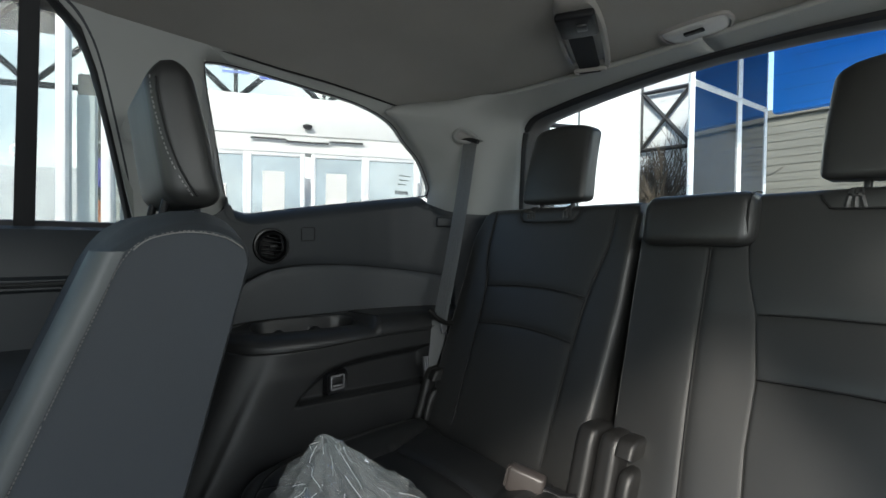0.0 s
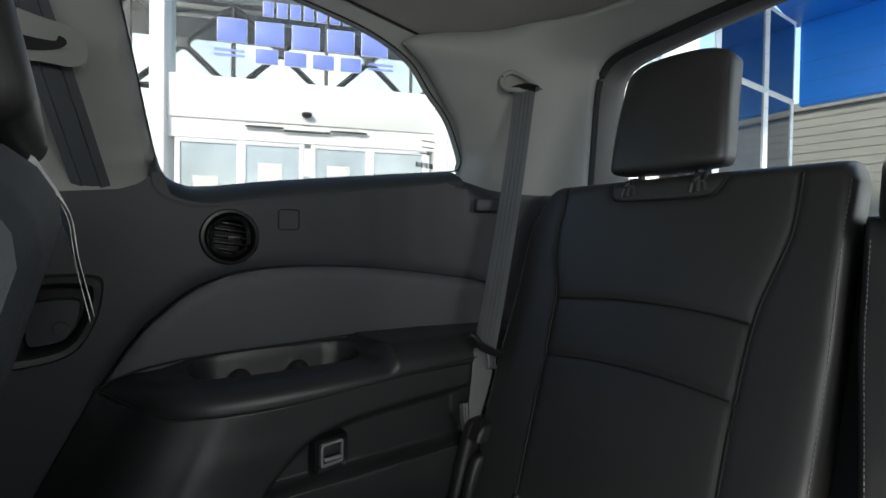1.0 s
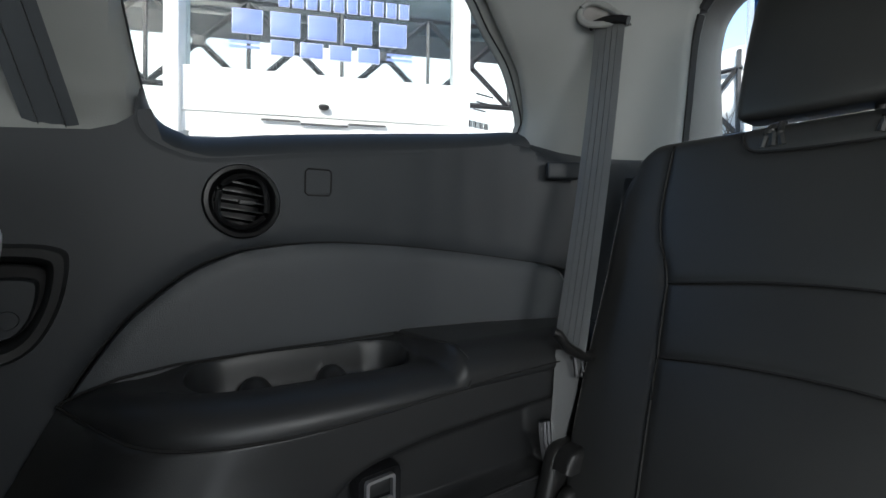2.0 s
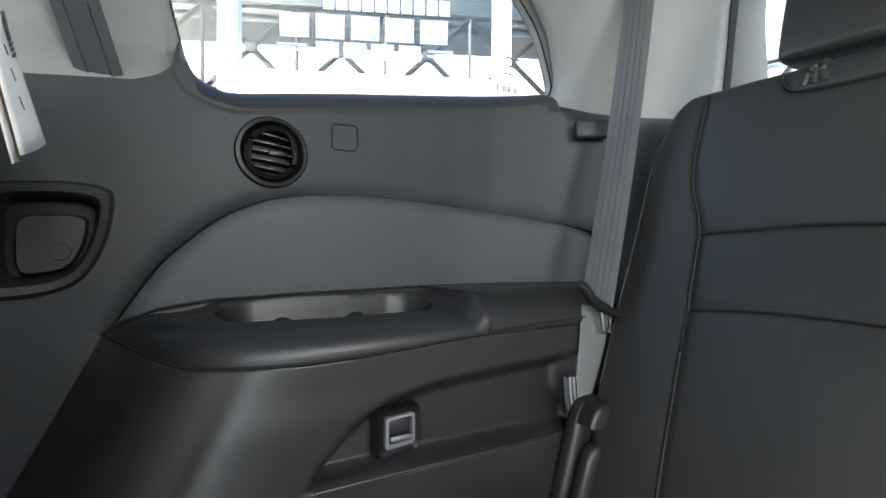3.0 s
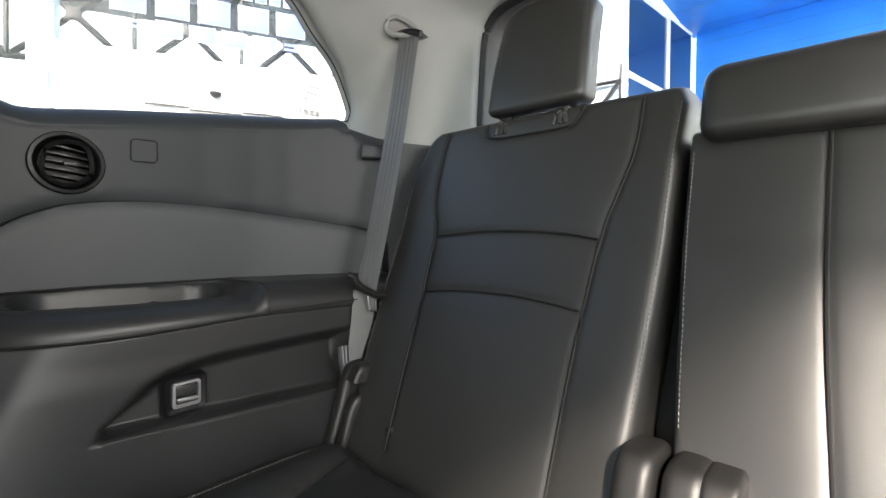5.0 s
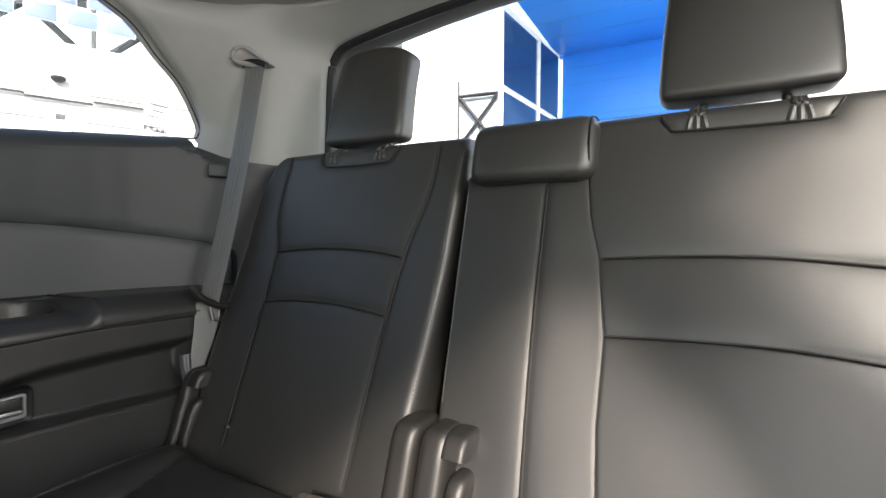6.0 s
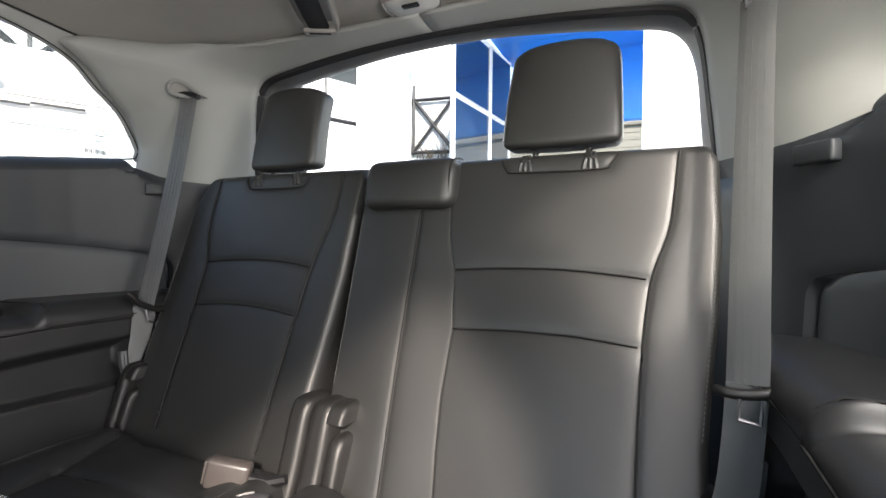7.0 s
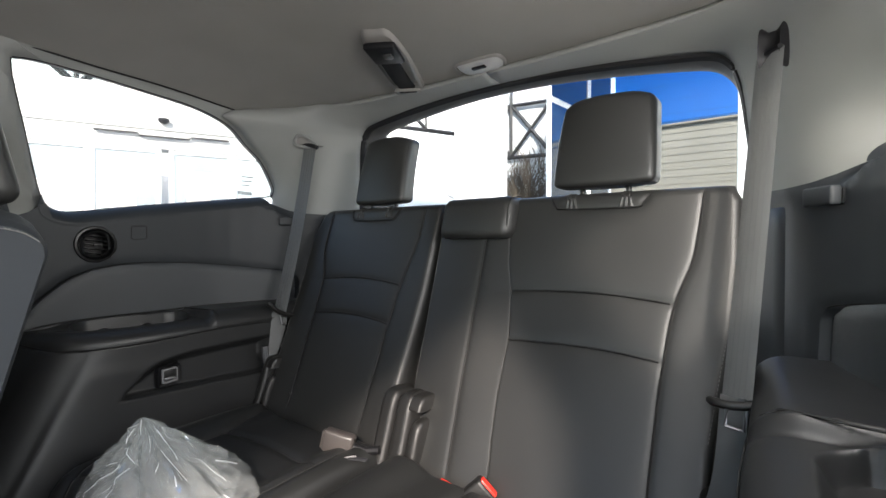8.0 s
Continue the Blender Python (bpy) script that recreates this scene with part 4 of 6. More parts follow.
stitches(bk60, [(lin(R60, z) - 0.008, surf60(lin(R60, z) - 0.008, z, lin(L60, z), lin(R60, z)) - 0.001, z) for z in (1.37, 1.3, 1.25, 1.2, 1.15, 1.1, 1.05, 1.0)])
LC = [(0.80, -0.042), (0.98, -0.050), (1.05, -0.057), (1.183, -0.068), (1.295, -0.070)]
RC = [(z, x + 0.004) for z, x in L60 if z < 1.29] + [(1.297, 0.116)]
SC = spline([(0.060, 1.296), (0.061, 1.15), (0.069, 1.013), (0.082, 0.86)], 5)
bkc, surfc = backrest(bench60, "centre_backrest", LC, RC, 0.80, 1.316, [SC], None, None, "narrow folding centre backrest", r=0.008, nx=70, rr=0.005)
seam_tubes(bkc, [SC[::5]], surfc, LC, RC)
stitches(bkc, [(lin(LC, z) + 0.006, surfc(lin(LC, z) + 0.006, z, lin(LC, z), lin(RC, z)) - 0.001, z) for z in (1.29, 1.25, 1.2, 1.15, 1.1, 1.05, 1.0)], 0.006)
bm = bmesh.new()
vs = box(bm, (-0.092, -0.045, -0.046), (0.092, 0.045, 0.046), 0.022, 4)
for v in vs:
    v.co.y += 0.25 * v.co.z * 1.0
    v.co.y -= 0.006 * math.cos(v.co.x / 0.092 * 1.4) * (v.co.y < 0)
bmesh.ops.transform(bm, matrix=Matrix.Translation((0.034, 0.888, 1.344)), verts=bm.verts)
cpad = part("centre_headrest", bm, LEATHER, bench60, "low padded centre headrest")
bm = bmesh.new()
tube(bm, [(0.118, 0.848 + y, 1.344 + z) for y, z in ((-0.006, -0.03), (-0.004, 0.0), (0.002, 0.025), (0.012, 0.040), (0.04, 0.046), (0.06, 0.046))], 0.0014, 5)
part("seam", bm, SEAM, cpad)


def headrest(parent, cx, z0, cy, w=0.180, h=0.168, d=0.058):
    """Padded headrest on two posts: front and back faces joined by a stitched gusset."""
    def shaped(p):
        x, y, z = p
        t, u, back = z / h, abs(x) / (w / 2), y > 0
        z -= 0.008 * max(0.0, u - 0.6) ** 2 / 0.16 * max(0.0, t - 0.5) / 0.5
        x *= 1.0 - 0.075 * max(0.0, t) ** 1.5
        y *= 1.0 - 0.30 * t if back else 1.0
        y += 0.026 * t + 0.022 * u ** 3 * max(0.0, t) ** 2 - 0.010 * math.cos(x / w * 2.6) * (-0.4 if back else 1)
        z += 0.004 * math.cos(x / w * 3.0) * (2 * t - 1)
        return Vector((cx + x, cy + y, z0 + z))
    bm = bmesh.new()
    box(bm, (-w / 2, -d / 2, 0), (w / 2, d / 2, h), 0.013, 5)
    bmesh.ops.subdivide_edges(bm, edges=[e for e in bm.edges if e.calc_length() > 0.03], cuts=9, use_grid_fill=True)
    for v in bm.verts:
        v.co = shaped(v.co)
    hr = part("headrest", bm, LEATHER, parent, "padded black leather headrest", smooth=60)
    for sx_ in (-1, 1):
        side = [(sx_ * (w / 2 - 0.0048), -d / 2 + 0.0048, 0.014 + (h - 0.030) * q / 21) for q in range(22)]
        side += [(sx_ * (w / 2 - 0.010), -d / 2 + 0.009, h - 0.010), (sx_ * (w / 2 - 0.019), -d / 2 + 0.014, h - 0.003)]
        bm = bmesh.new()
        tube(bm, [shaped(p) for p in side], 0.0011, 5)
        part("seam", bm, SEAM, hr)
        stitches(hr, [shaped((x - sx_ * 0.007, y - 0.0040, z)) for x, y, z in side[:22]], 0.0065, 0.0006)
    for px in (-0.045, 0.045):
        bm = bmesh.new()
        tube(bm, [(cx + px, cy + 0.004, z0 + 0.02), (cx + px, cy, z0 - 0.05)], 0.0055, 10)
        part("post", bm, PLASTIC, hr)
    return hr


headrest(bench40, -0.312, 1.398, 0.924, 0.180, 0.178, 0.050)
headrest(bench60, 0.294, 1.402, 0.920, 0.196, 0.176)
# leather pleats gathered at the headrest posts
for cx, who, surf, le, ri in ((-0.300, bk40, surf40, L40, R40), (0.294, bk60, surf60, L60, R60)):
    for dx in (-0.052, 0.052):
        for k in (-1, 0, 1):
            bm = bmesh.new()
            path = []
            for i in range(8):
                t = i / 7
                x, z = cx + dx + k * (0.0045 + 0.006 * t), 1.3835 - 0.027 * t
                path.append((x, surf(x, z, lin(le, z), lin(ri, z)) + 0.0015, z))
            tube(bm, path, 0.0042, 8)
            part("post_pleat", bm, LEATHER, who, "gathered leather pleat")


def cushion(parent, edge0, x1, label, seam_in):
    """A bench cushion with a sunk middle and rolled front."""
    bm = bmesh.new()
    rows = []
    ny, nx = 60, 70
    def zt(x, y):
        x0 = lin(edge0, y)
        z = 0.872 + 0.014 * sstep((y - 0.30) / 0.3)
        e = min(x - x0, x1 - x)
        r = 0.04
        if e < r:
            z -= 0.8 * (r - math.sqrt(max(0, r * r - (r - max(0, e)) ** 2)))
        f = y - 0.205
        if f < 0.06:
            z -= 0.06 - math.sqrt(max(0, 0.06 ** 2 - (0.06 - max(0, f)) ** 2))
        z -= 0.016 * sstep((e - 0.05) / 0.06) * sstep((y - 0.24) / 0.1)
        for line in seam_in:
            dd = seg_dist(x, y, line)
            if dd < 0.03:
                z -= 0.005 * math.exp(-(dd / 0.005) ** 2) + 0.002 * math.exp(-(dd / 0.012) ** 2)
        z -= 0.034 * sstep((y - 0.645) / 0.05)
        return z + 0.002 * noise.noise(Vector((x * 8, y * 8, 3)))
    for j in range(ny + 1):
        y = 0.205 + (0.70 - 0.205) * j / ny
        x0 = lin(edge0, y)
        rows.append([(x0 + (x1 - x0) * i / nx, y, zt(x0 + (x1 - x0) * i / nx, y)) for i in range(nx + 1)])
    vs = grid(bm, rows)
    border = vs[0] + [r_[-1] for r_ in vs[1:]] + vs[-1][-2::-1] + [r_[0] for r_ in vs[-2:0:-1]]
    low = [bm.verts.new((v.co.x, v.co.y, 0.70)) for v in border]
    for i in range(len(border)):
        j = (i + 1) % len(border)
        bm.faces.new((border[i], border[j], low[j], low[i]))
    bm.faces.new(low)
    cu = part("cushion", bm, LEATHER_PERF, parent, label)
    for line in seam_in:
        bm = bmesh.new()
        tube(bm, [(x, y, zt(x, y) + 0.002) for x, y in line], 0.0012, 5)
        part("seam", bm, SEAM, cu)
    return cu, zt


E40 = [(0.205, -0.40), (0.224, -0.440), (0.245, -0.470), (0.28, -0.506), (0.33, -0.528), (0.37, -0.534), (0.456, -0.530), (0.70, -0.520)]
c40 = spline([(-0.12, 0.24), (-0.112, 0.45), (-0.108, 0.66)], 6)
c40b = spline([(-0.435, 0.27), (-0.428, 0.40), (-0.422, 0.51), (-0.440, 0.60), (-0.462, 0.68)], 6)
c40t = spline([(-0.425, 0.535), (-0.30, 0.548), (-0.112, 0.542)], 6)
c40e = spline([(-0.38, 0.232), (-0.435, 0.262), (-0.478, 0.30), (-0.500, 0.35), (-0.503, 0.45), (-0.497, 0.68)], 6)
cu40, zt40 = cushion(bench40, E40, -0.062, "flat black leather cushion", [c40, c40b, c40t, c40e])
bm = bmesh.new()
tube(bm, [(lin(E40, y) + 0.003, y, zt40(lin(E40, y) + 0.003, y) + 0.001) for y in (0.232, 0.245, 0.26, 0.28, 0.305, 0.33, 0.37, 0.42, 0.5, 0.6, 0.68)], 0.0026, 6)
part("piping", bm, PLASTIC, cu40, "raised edge piping")
c60 = spline([(0.13, 0.24), (0.14, 0.45), (0.15, 0.68)], 6)
c60b = spline([(0.43, 0.24), (0.42, 0.45), (0.40, 0.66)], 6)
cushion(bench60, [(0.2, -0.035), (0.7, -0.035)], 0.525, "flat black leather cushion", [c60, c60b])
stitches(cu40, [(x + 0.006, y, zt40(x + 0.006, y) + 0.0008) for x, y in c40e], 0.006, 0.0006)


# black sheet added behind the two backrests so no light shows through their gap
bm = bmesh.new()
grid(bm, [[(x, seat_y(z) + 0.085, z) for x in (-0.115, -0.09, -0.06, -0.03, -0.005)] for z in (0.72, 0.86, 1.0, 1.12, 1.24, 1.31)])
flap = part("gap_flap", bm, RUBBER, bench60, "black sheet added to stop light through the gap")
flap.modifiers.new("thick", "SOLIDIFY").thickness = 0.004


# hinge covers of the folding backrests
def hinge_column(x0, x1, y0, z0, low, r):
    """One upright cover: a front curve from its flat top down to the cushion, rounded across and walled at both sides."""
    curve = spline([(y0 + 0.100, z0 - 0.004), (y0 + 0.075, z0 - 0.001), (y0 + 0.052, z0 - 0.002), (y0 + 0.040, z0 - 0.009), (y0 + 0.031, z0 - 0.026), (y0 + 0.020, z0 - 0.060), (y0 + 0.008, z0 - 0.098), (y0 - 0.006, z0 - 0.135)], 4)
    curve = [p for p in curve if p[1] > low]
    rows = []
    for k in range(-1, 14):
        u = -1 + 2 * min(12, max(0, k)) / 12
        edge = max(0.0, abs(u) * (x1 - x0) / 2 - ((x1 - x0) / 2 - r)) / r
        back = r * (1 - math.sqrt(max(0.0, 1 - edge * edge)))
        wall_back = 0.05 if k in (-1, 13) else 0.0
        row = []
        for i, (y, z) in enumerate(curve):
            (ya, za), (yb, zb) = curve[max(0, i - 1)], curve[min(len(curve) - 1, i + 1)]
            ln = math.hypot(yb - ya, zb - za)
            row.append(((x0 + x1) / 2 + u * (x1 - x0) / 2, y - (zb - za) / ln * back + wall_back, z + (yb - ya) / ln * back))
        rows.append(row)
    bm = bmesh.new()
    grid(bm, rows)
    return bm


def hinge(parent, x0, x1, y0, z0, tall=0.145, hook=0.0):
    """A rounded upright cover; with a hook also a cap reaching over a lower column at its side."""
    h = part("hinge_cover", hinge_column(x0, x1, y0, z0, z0 - tall, 0.013), HINGE_BLACK, parent, "rounded black hinge cover", smooth=70)
    if hook:
        part("hinge_cap", hinge_column(x1 - 0.008, x1 + hook, y0, z0 - 0.001, z0 - 0.034, 0.007), HINGE_BLACK, h, "hooked cap over a dark hollow", smooth=70)
        part("hinge_core", hinge_column(x1 + 0.001, x1 + hook + 0.003, y0 - 0.010, z0 - 0.046, z0 - tall, 0.011), HINGE_BLACK, h, smooth=70)
    return h


hinge(bench40, -0.090, -0.051, 0.653, 0.988)
hinge(bench60, -0.047, -0.008, 0.653, 0.987, hook=0.024)
hinge(bench40, -0.548, -0.522, 0.668, 0.985, hook=0.020)
hinge(bench60, 0.488, 0.514, 0.665, 0.952)
for x in (-0.425, 0.430):
    bm = bmesh.new()
    tube(bm, [(x, seat_y(0.905) - 0.0045, 0.905), (x, seat_y(0.905) - 0.003, 0.905), (x, seat_y(0.905) + 0.01, 0.905)], 0.0045, 10)
    part("fixing_stud", bm, CHROME, bench40 if x < 0 else bench60, "small bright fixing stud")


# ---- seat belts ----
def shoulder_belt(sg, label):
    flip = sided(sg)
    sb = empty("seat_belt", flip((-0.555, 0.86, 1.58)), label, "seat belt", "third row shoulder belts")
    top = Vector((-0.566, 0.872, 1.580)) if sg < 0 else Vector((-0.560, 0.850, 1.575))
    tng = Vector((-0.543, 0.752, 1.096)) if sg < 0 else Vector((-0.532, 0.705, 1.088))
    bm = bmesh.new()
    path = ([top + Vector((-0.012, 0.035, 0.004))] if sg < 0 else []) + [top] + [top.lerp(tng, k / 8) + Vector((0, 0.006 * math.sin(math.pi * k / 8), 0)) for k in range(1, 9)]
    wd = Vector((0.985, 0.17, 0.0)) if sg < 0 else Vector((0.74, 0.67, 0.0))
    ribbon(bm, [flip(p) for p in path], 0.047, flip(wd))
    web = part("webbing", bm, WEBBING, sb, "long grey webbing")
    for off in (-0.013, -0.0045, 0.0045, 0.013):
        bm = bmesh.new()
        ribbon(bm, [flip(p + wd * off) for p in path], 0.0011, flip(wd), 0.0016)
        part("woven_rib", bm, WEBBING_DARK, web)
    bm = bmesh.new()
    if sg < 0:
        lap = spline([(-0.5430, 0.752, 1.096), (-0.5425, 0.744, 1.045), (-0.5420, 0.731, 0.995), (-0.5410, 0.723, 0.950), (-0.5400, 0.716, 0.905), (-0.538, 0.710, 0.86)], 4)
        ribbon(bm, lap, lambda t: 0.044 - 0.030 * sstep(t / 0.75), Vector((0.25, 0.97, 0.0)))
    else:
        ribbon(bm, spline([(0.532, 0.705, 1.088), (0.529, 0.704, 1.03), (0.523, 0.700, 0.97), (0.510, 0.696, 0.91), (0.502, 0.688, 0.85)], 4), 0.040, Vector((0.96, -0.28, 0)))
    part("lap_webbing", bm, WEBBING, sb)
    bm = bmesh.new()
    ribbon(bm, [flip(p) for p in ((-0.548, 0.710, 1.008), (-0.547, 0.711, 0.985), (-0.545, 0.716, 0.955), (-0.542, 0.722, 0.925))], 0.018, flip((0.35, 0.92, 0.0)), 0.003)
    part("anchor_plate", bm, STEEL, sb, "grey steel anchor plate")
    # guide at the pillar
    bm = bmesh.new()
    sd = wd.normalized() if sg < 0 else Vector((0.6, 0.8, 0)).normalized()
    tube(bm, [flip(top + sd * k + Vector((0, -0.004, 0.002 - 0.004 * k / 0.03 - 0.006 * (k / 0.03) ** 2))) for k in [(0.030 if sg < 0 else 0.021) * q / 3 for q in range(-3, 4)]], 0.0065 if sg < 0 else 0.004, 8)
    part("guide_bar", bm, PLASTIC_DARK, sb, "black bar the webbing passes over")
    bm = bmesh.new()
    if sg > 0:
        slab(bm, spline([(-0.012, -0.030), (-0.014, 0.010), (-0.008, 0.028), (0.006, 0.030), (0.014, 0.014), (0.013, -0.030)], 4, True), -0.015, 0.015, 0.009)
        bmesh.ops.transform(bm, matrix=Matrix.Translation(flip(top + Vector((-0.004, 0.006, 0.012)))) @ Matrix.Rotation(-0.4, 4, "Z"), verts=bm.verts)
        part("pillar_guide", bm, PLASTIC_DARK, sb, "compact dark belt guide on the pillar")
        bm = bmesh.new()
    if sg < 0:
        loop = spline([(-0.056, 0.018), (-0.050, 0.036), (-0.032, 0.043), (-0.010, 0.032), (0.012, 0.014), (0.022, 0.002), (0.0, -0.006), (-0.034, -0.004), (-0.050, 0.004)], 5, True)

        def on_pillar(a, b, out):
            return flip(top + Vector((a, 0.75 * a - out, b)))
        loop = [(0.006 + (a - 0.006) * 0.66, 0.004 + (b - 0.004) * 0.72) for a, b in loop]
        tube(bm, [on_pillar(a, b, 0.002) for a, b in loop], 0.0052, 8, True)
        guide = part("pillar_guide", bm, TRIM, sb, "pale moulded belt guide on the pillar")
        bm = bmesh.new()
        grid(bm, [[on_pillar(-0.018 + (a + 0.018) * sc, 0.016 + (b - 0.016) * sc, out) for a, b in loop] for sc, out in ((0.98, -0.001), (0.5, -0.006), (0.02, -0.007))], True)
        part("guide_slot", bm, GREY_TRIM, guide, "shaded recess the webbing leaves by")
    # latch tongue
    bm = bmesh.new()
    mt = Matrix.Translation(flip(tng)) @ Matrix.Rotation((0.35 if sg < 0 else 0.12) * -sg, 4, "Y")
    if sg < 0:
        tube(bm, spline([(-0.538, 0.712, 1.126), (-0.534, 0.718, 1.122), (-0.530, 0.728, 1.108), (-0.528, 0.745, 1.098), (-0.528, 0.765, 1.090), (-0.528, 0.781, 1.088)], 4), 0.0082, 10, squash=0.8)
    else:
        tube(bm, [mt @ Vector(p) for p in spline([(-0.030, -0.004, -0.004), (-0.024, -0.012, -0.004), (-0.008, -0.016, -0.006), (0.014, -0.016, -0.005), (0.026, -0.012, -0.001), (0.031, -0.006, 0.008)], 4)], 0.0058, 10)
    tn = part("tongue", bm, HINGE_BLACK, sb, "black latch tongue")
    bm = bmesh.new()
    a = mt @ Vector((0.0, -0.018, -0.010)) if sg > 0 else Vector((-0.530, 0.754, 1.090))
    loop = [a + Vector(p) for p in ((((-0.011, 0, 0), (-0.012, -0.003, -0.022), (0.008, -0.003, -0.025), (0.011, 0, 0))) if sg > 0 else ((0, -0.008, 0), (0.001, -0.004, -0.024), (0.001, 0.009, -0.028), (0, 0.011, -0.004)))]
    tube(bm, loop, 0.0028, 6)
    part("tongue_metal", bm, STEEL, tn, "bright steel tongue")
    return sb


shoulder_belt(-1, "grey shoulder belt hanging from the pillar guide")
shoulder_belt(1, "grey shoulder belt with black latch beside the seat")

# belt of the row in front, down the middle pillar
for sg in (-1, 1):
    flip = sided(sg)
    pb = empty("pillar_belt", flip((-0.69, 0.16, 1.58)), "dark blue-grey seat belt hanging down the middle pillar", "seat belt", "middle row belts")
    bm = bmesh.new()
    path = [(-0.702, 0.132, 1.62), (-0.676, 0.140, 1.585), (-0.678, 0.166, 1.50), (-0.701, 0.190, 1.42), (-0.724, 0.211, 1.350), (-0.738, 0.220, 1.315)]
    ribbon(bm, [flip(p) for p in path], 0.040, flip((0, 1, 0.0)))
    part("webbing", bm, material("blue-grey woven webbing", (0.040, 0.046, 0.052), 0.6, grain=0.8, grain_scale=1500), pb)
    for off in (-0.010, 0.010):
        bm = bmesh.new()
        ribbon(bm, [flip((x + 0.0006, y + off, z)) for x, y, z in path], 0.0012, flip((0, 1, 0.0)), 0.0016)
        part("woven_rib", bm, WEBBING_DARK, pb)
    bm = bmesh.new()
    lobe = spline([(0.206, 1.500), (0.203, 1.516), (0.190, 1.525), (0.165, 1.528), (0.120, 1.534), (0.090, 1.520), (0.090, 1.488), (0.120, 1.474), (0.165, 1.478), (0.190, 1.478), (0.203, 1.486)], 4, True)
    slab(bm, lobe, *sorted((flip((-0.690, 0, 0)).x, flip((-0.664, 0, 0)).x)), 0.009)
    guide = part("belt_guide", bm, TRIM, pb, "pale moulded belt guide")
    bm = bmesh.new()
    slot = spline([(0.186, 1.508), (0.180, 1.511), (0.176, 1.504), (0.150, 1.503), (0.110, 1.505), (0.110, 1.484), (0.150, 1.487), (0.176, 1.494), (0.186, 1.502)], 3, True)
    slab(bm, slot, *sorted((flip((-0.680, 0, 0)).x, flip((-0.6625, 0, 0)).x)), 0.001)
    part("guide_slot", bm, VENT_BLACK, guide, "dark slot the webbing passes through")


def buckle(name, at, turn, tip_mat, label, tilt=0.9):
    b = empty(name, at, label, "belt buckle", "belt buckles on the bench")
    m = Matrix.Translation(at) @ Matrix.Rotation(turn, 4, "Z") @ Matrix.Rotation(tilt, 4, "Y")
    bm = bmesh.new()
    box(bm, (-0.022, -0.013, -0.032), (0.022, 0.013, 0.032), 0.006, 3, m)
    part("buckle_body", bm, HINGE_BLACK, b)
    bm = bmesh.new()
    box(bm, (-0.018, -0.010, 0.030), (0.018, 0.006, 0.036), 0.003, 2, m)
    part("buckle_button", bm, tip_mat, b, "release button")
    bm = bmesh.new()
    tube(bm, [m @ Vector((0, 0, -0.03)), m @ Vector((0, 0.0, -0.06)), m @ Vector((0.01, 0.0, -0.085))], 0.008, 8)
    part("stalk", bm, PLASTIC_DARK, b)
    return b


GREY_BUCKLE = material("brown-grey buckle plastic", (0.055, 0.048, 0.045), 0.4)
bk = buckle("belt_buckle", Vector((-0.134, 0.612, 0.889)), 0.45, GREY_BUCKLE, "brown-grey belt buckle lying on the bench cushion", -1.36)
bk.children[0].data.materials[0] = GREY_BUCKLE
buckle("belt_buckle", Vector((0.158, 0.662, 0.852)), 0.4, RED, "black belt buckle with red button between cushion and backrest", 0.8)
buckle("belt_buckle", Vector((0.098, 0.652, 0.830)), 0.2, RED, "black belt buckle with red button half hidden by the cushion", 0.3)
bm = bmesh.new()
ribbon(bm, [(-0.094, 0.586, 0.876), (-0.080, 0.592, 0.879), (-0.062, 0.600, 0.880), (-0.048, 0.606, 0.879)], 0.015, Vector((0.3, -1, 0)))
tube(bm, [(-0.092, 0.578, 0.880), (-0.080, 0.592, 0.882), (-0.070, 0.600, 0.883)], 0.0025, 6)
thing("latch_plate", bm, STEEL_DARK, "dull steel latch plate lying on the bench cushion", "latch plate")

# ---- crumpled clear bag on the bench ----
def bag_point(u, t, a0, a1, foot, peak, seed, folds, amp):
    q = a0 + (a1 - a0) * u
    w = (1 - t) ** 1.15
    base = Vector((math.cos(q) * foot[0], math.sin(q) * foot[1], 0))
    p = Vector(peak) + (base + Vector((-0.250, 0.345, 0.874)) - Vector(peak)) * w
    f = u * folds + 0.8 * noise.noise(Vector((t * 3, u * 2, seed)))
    zig = abs(f - math.floor(f) - 0.5) * 2 - 0.5
    crumple = abs(noise.noise(Vector((u * 8, t * 4, seed)))) + 0.35 * abs(noise.noise(Vector((u * 17, t * 7, seed + 3))))
    p += Vector((math.cos(q), math.sin(q), 0.35)) * (amp * zig * (0.35 + t * (1 - t) * 2) + 0.022 * (crumple - 0.25) * (1 - 0.6 * t))
    p.z = max(p.z, 0.872)
    return p


def bag_sheet(n, m, *shape):
    """One creased skin of the bag, from its spread foot up to the gathered peak."""
    bm = bmesh.new()
    grid(bm, [[bag_point(i / (n - 1), j / (m - 1), *shape) for i in range(n)] for j in range(m)])
    return bm


OUTER_SKIN = (-0.3, 2 * math.pi - 0.3, (0.184, 0.122), (-0.339, 0.337, 0.974), 2.0, 13, 0.015)
INNER_SKIN = (0.4, 2 * math.pi + 0.4, (0.122, 0.100), (-0.330, 0.340, 0.960), 7.5, 9, 0.016)
FOLD = material("white film for crease glints", (0.75, 0.77, 0.77), 0.2, stain=0.03)
bag = empty("plastic_bag", (-0.28, 0.34, 0.872), "crumpled clear plastic bag lying on the bench cushion", "plastic bag")
part("bag_body", bag_sheet(78, 24, *OUTER_SKIN), BAG, bag, smooth=14)
part("inner_fold", bag_sheet(64, 20, *INNER_SKIN), BAG, bag, smooth=14)
random.seed(21)
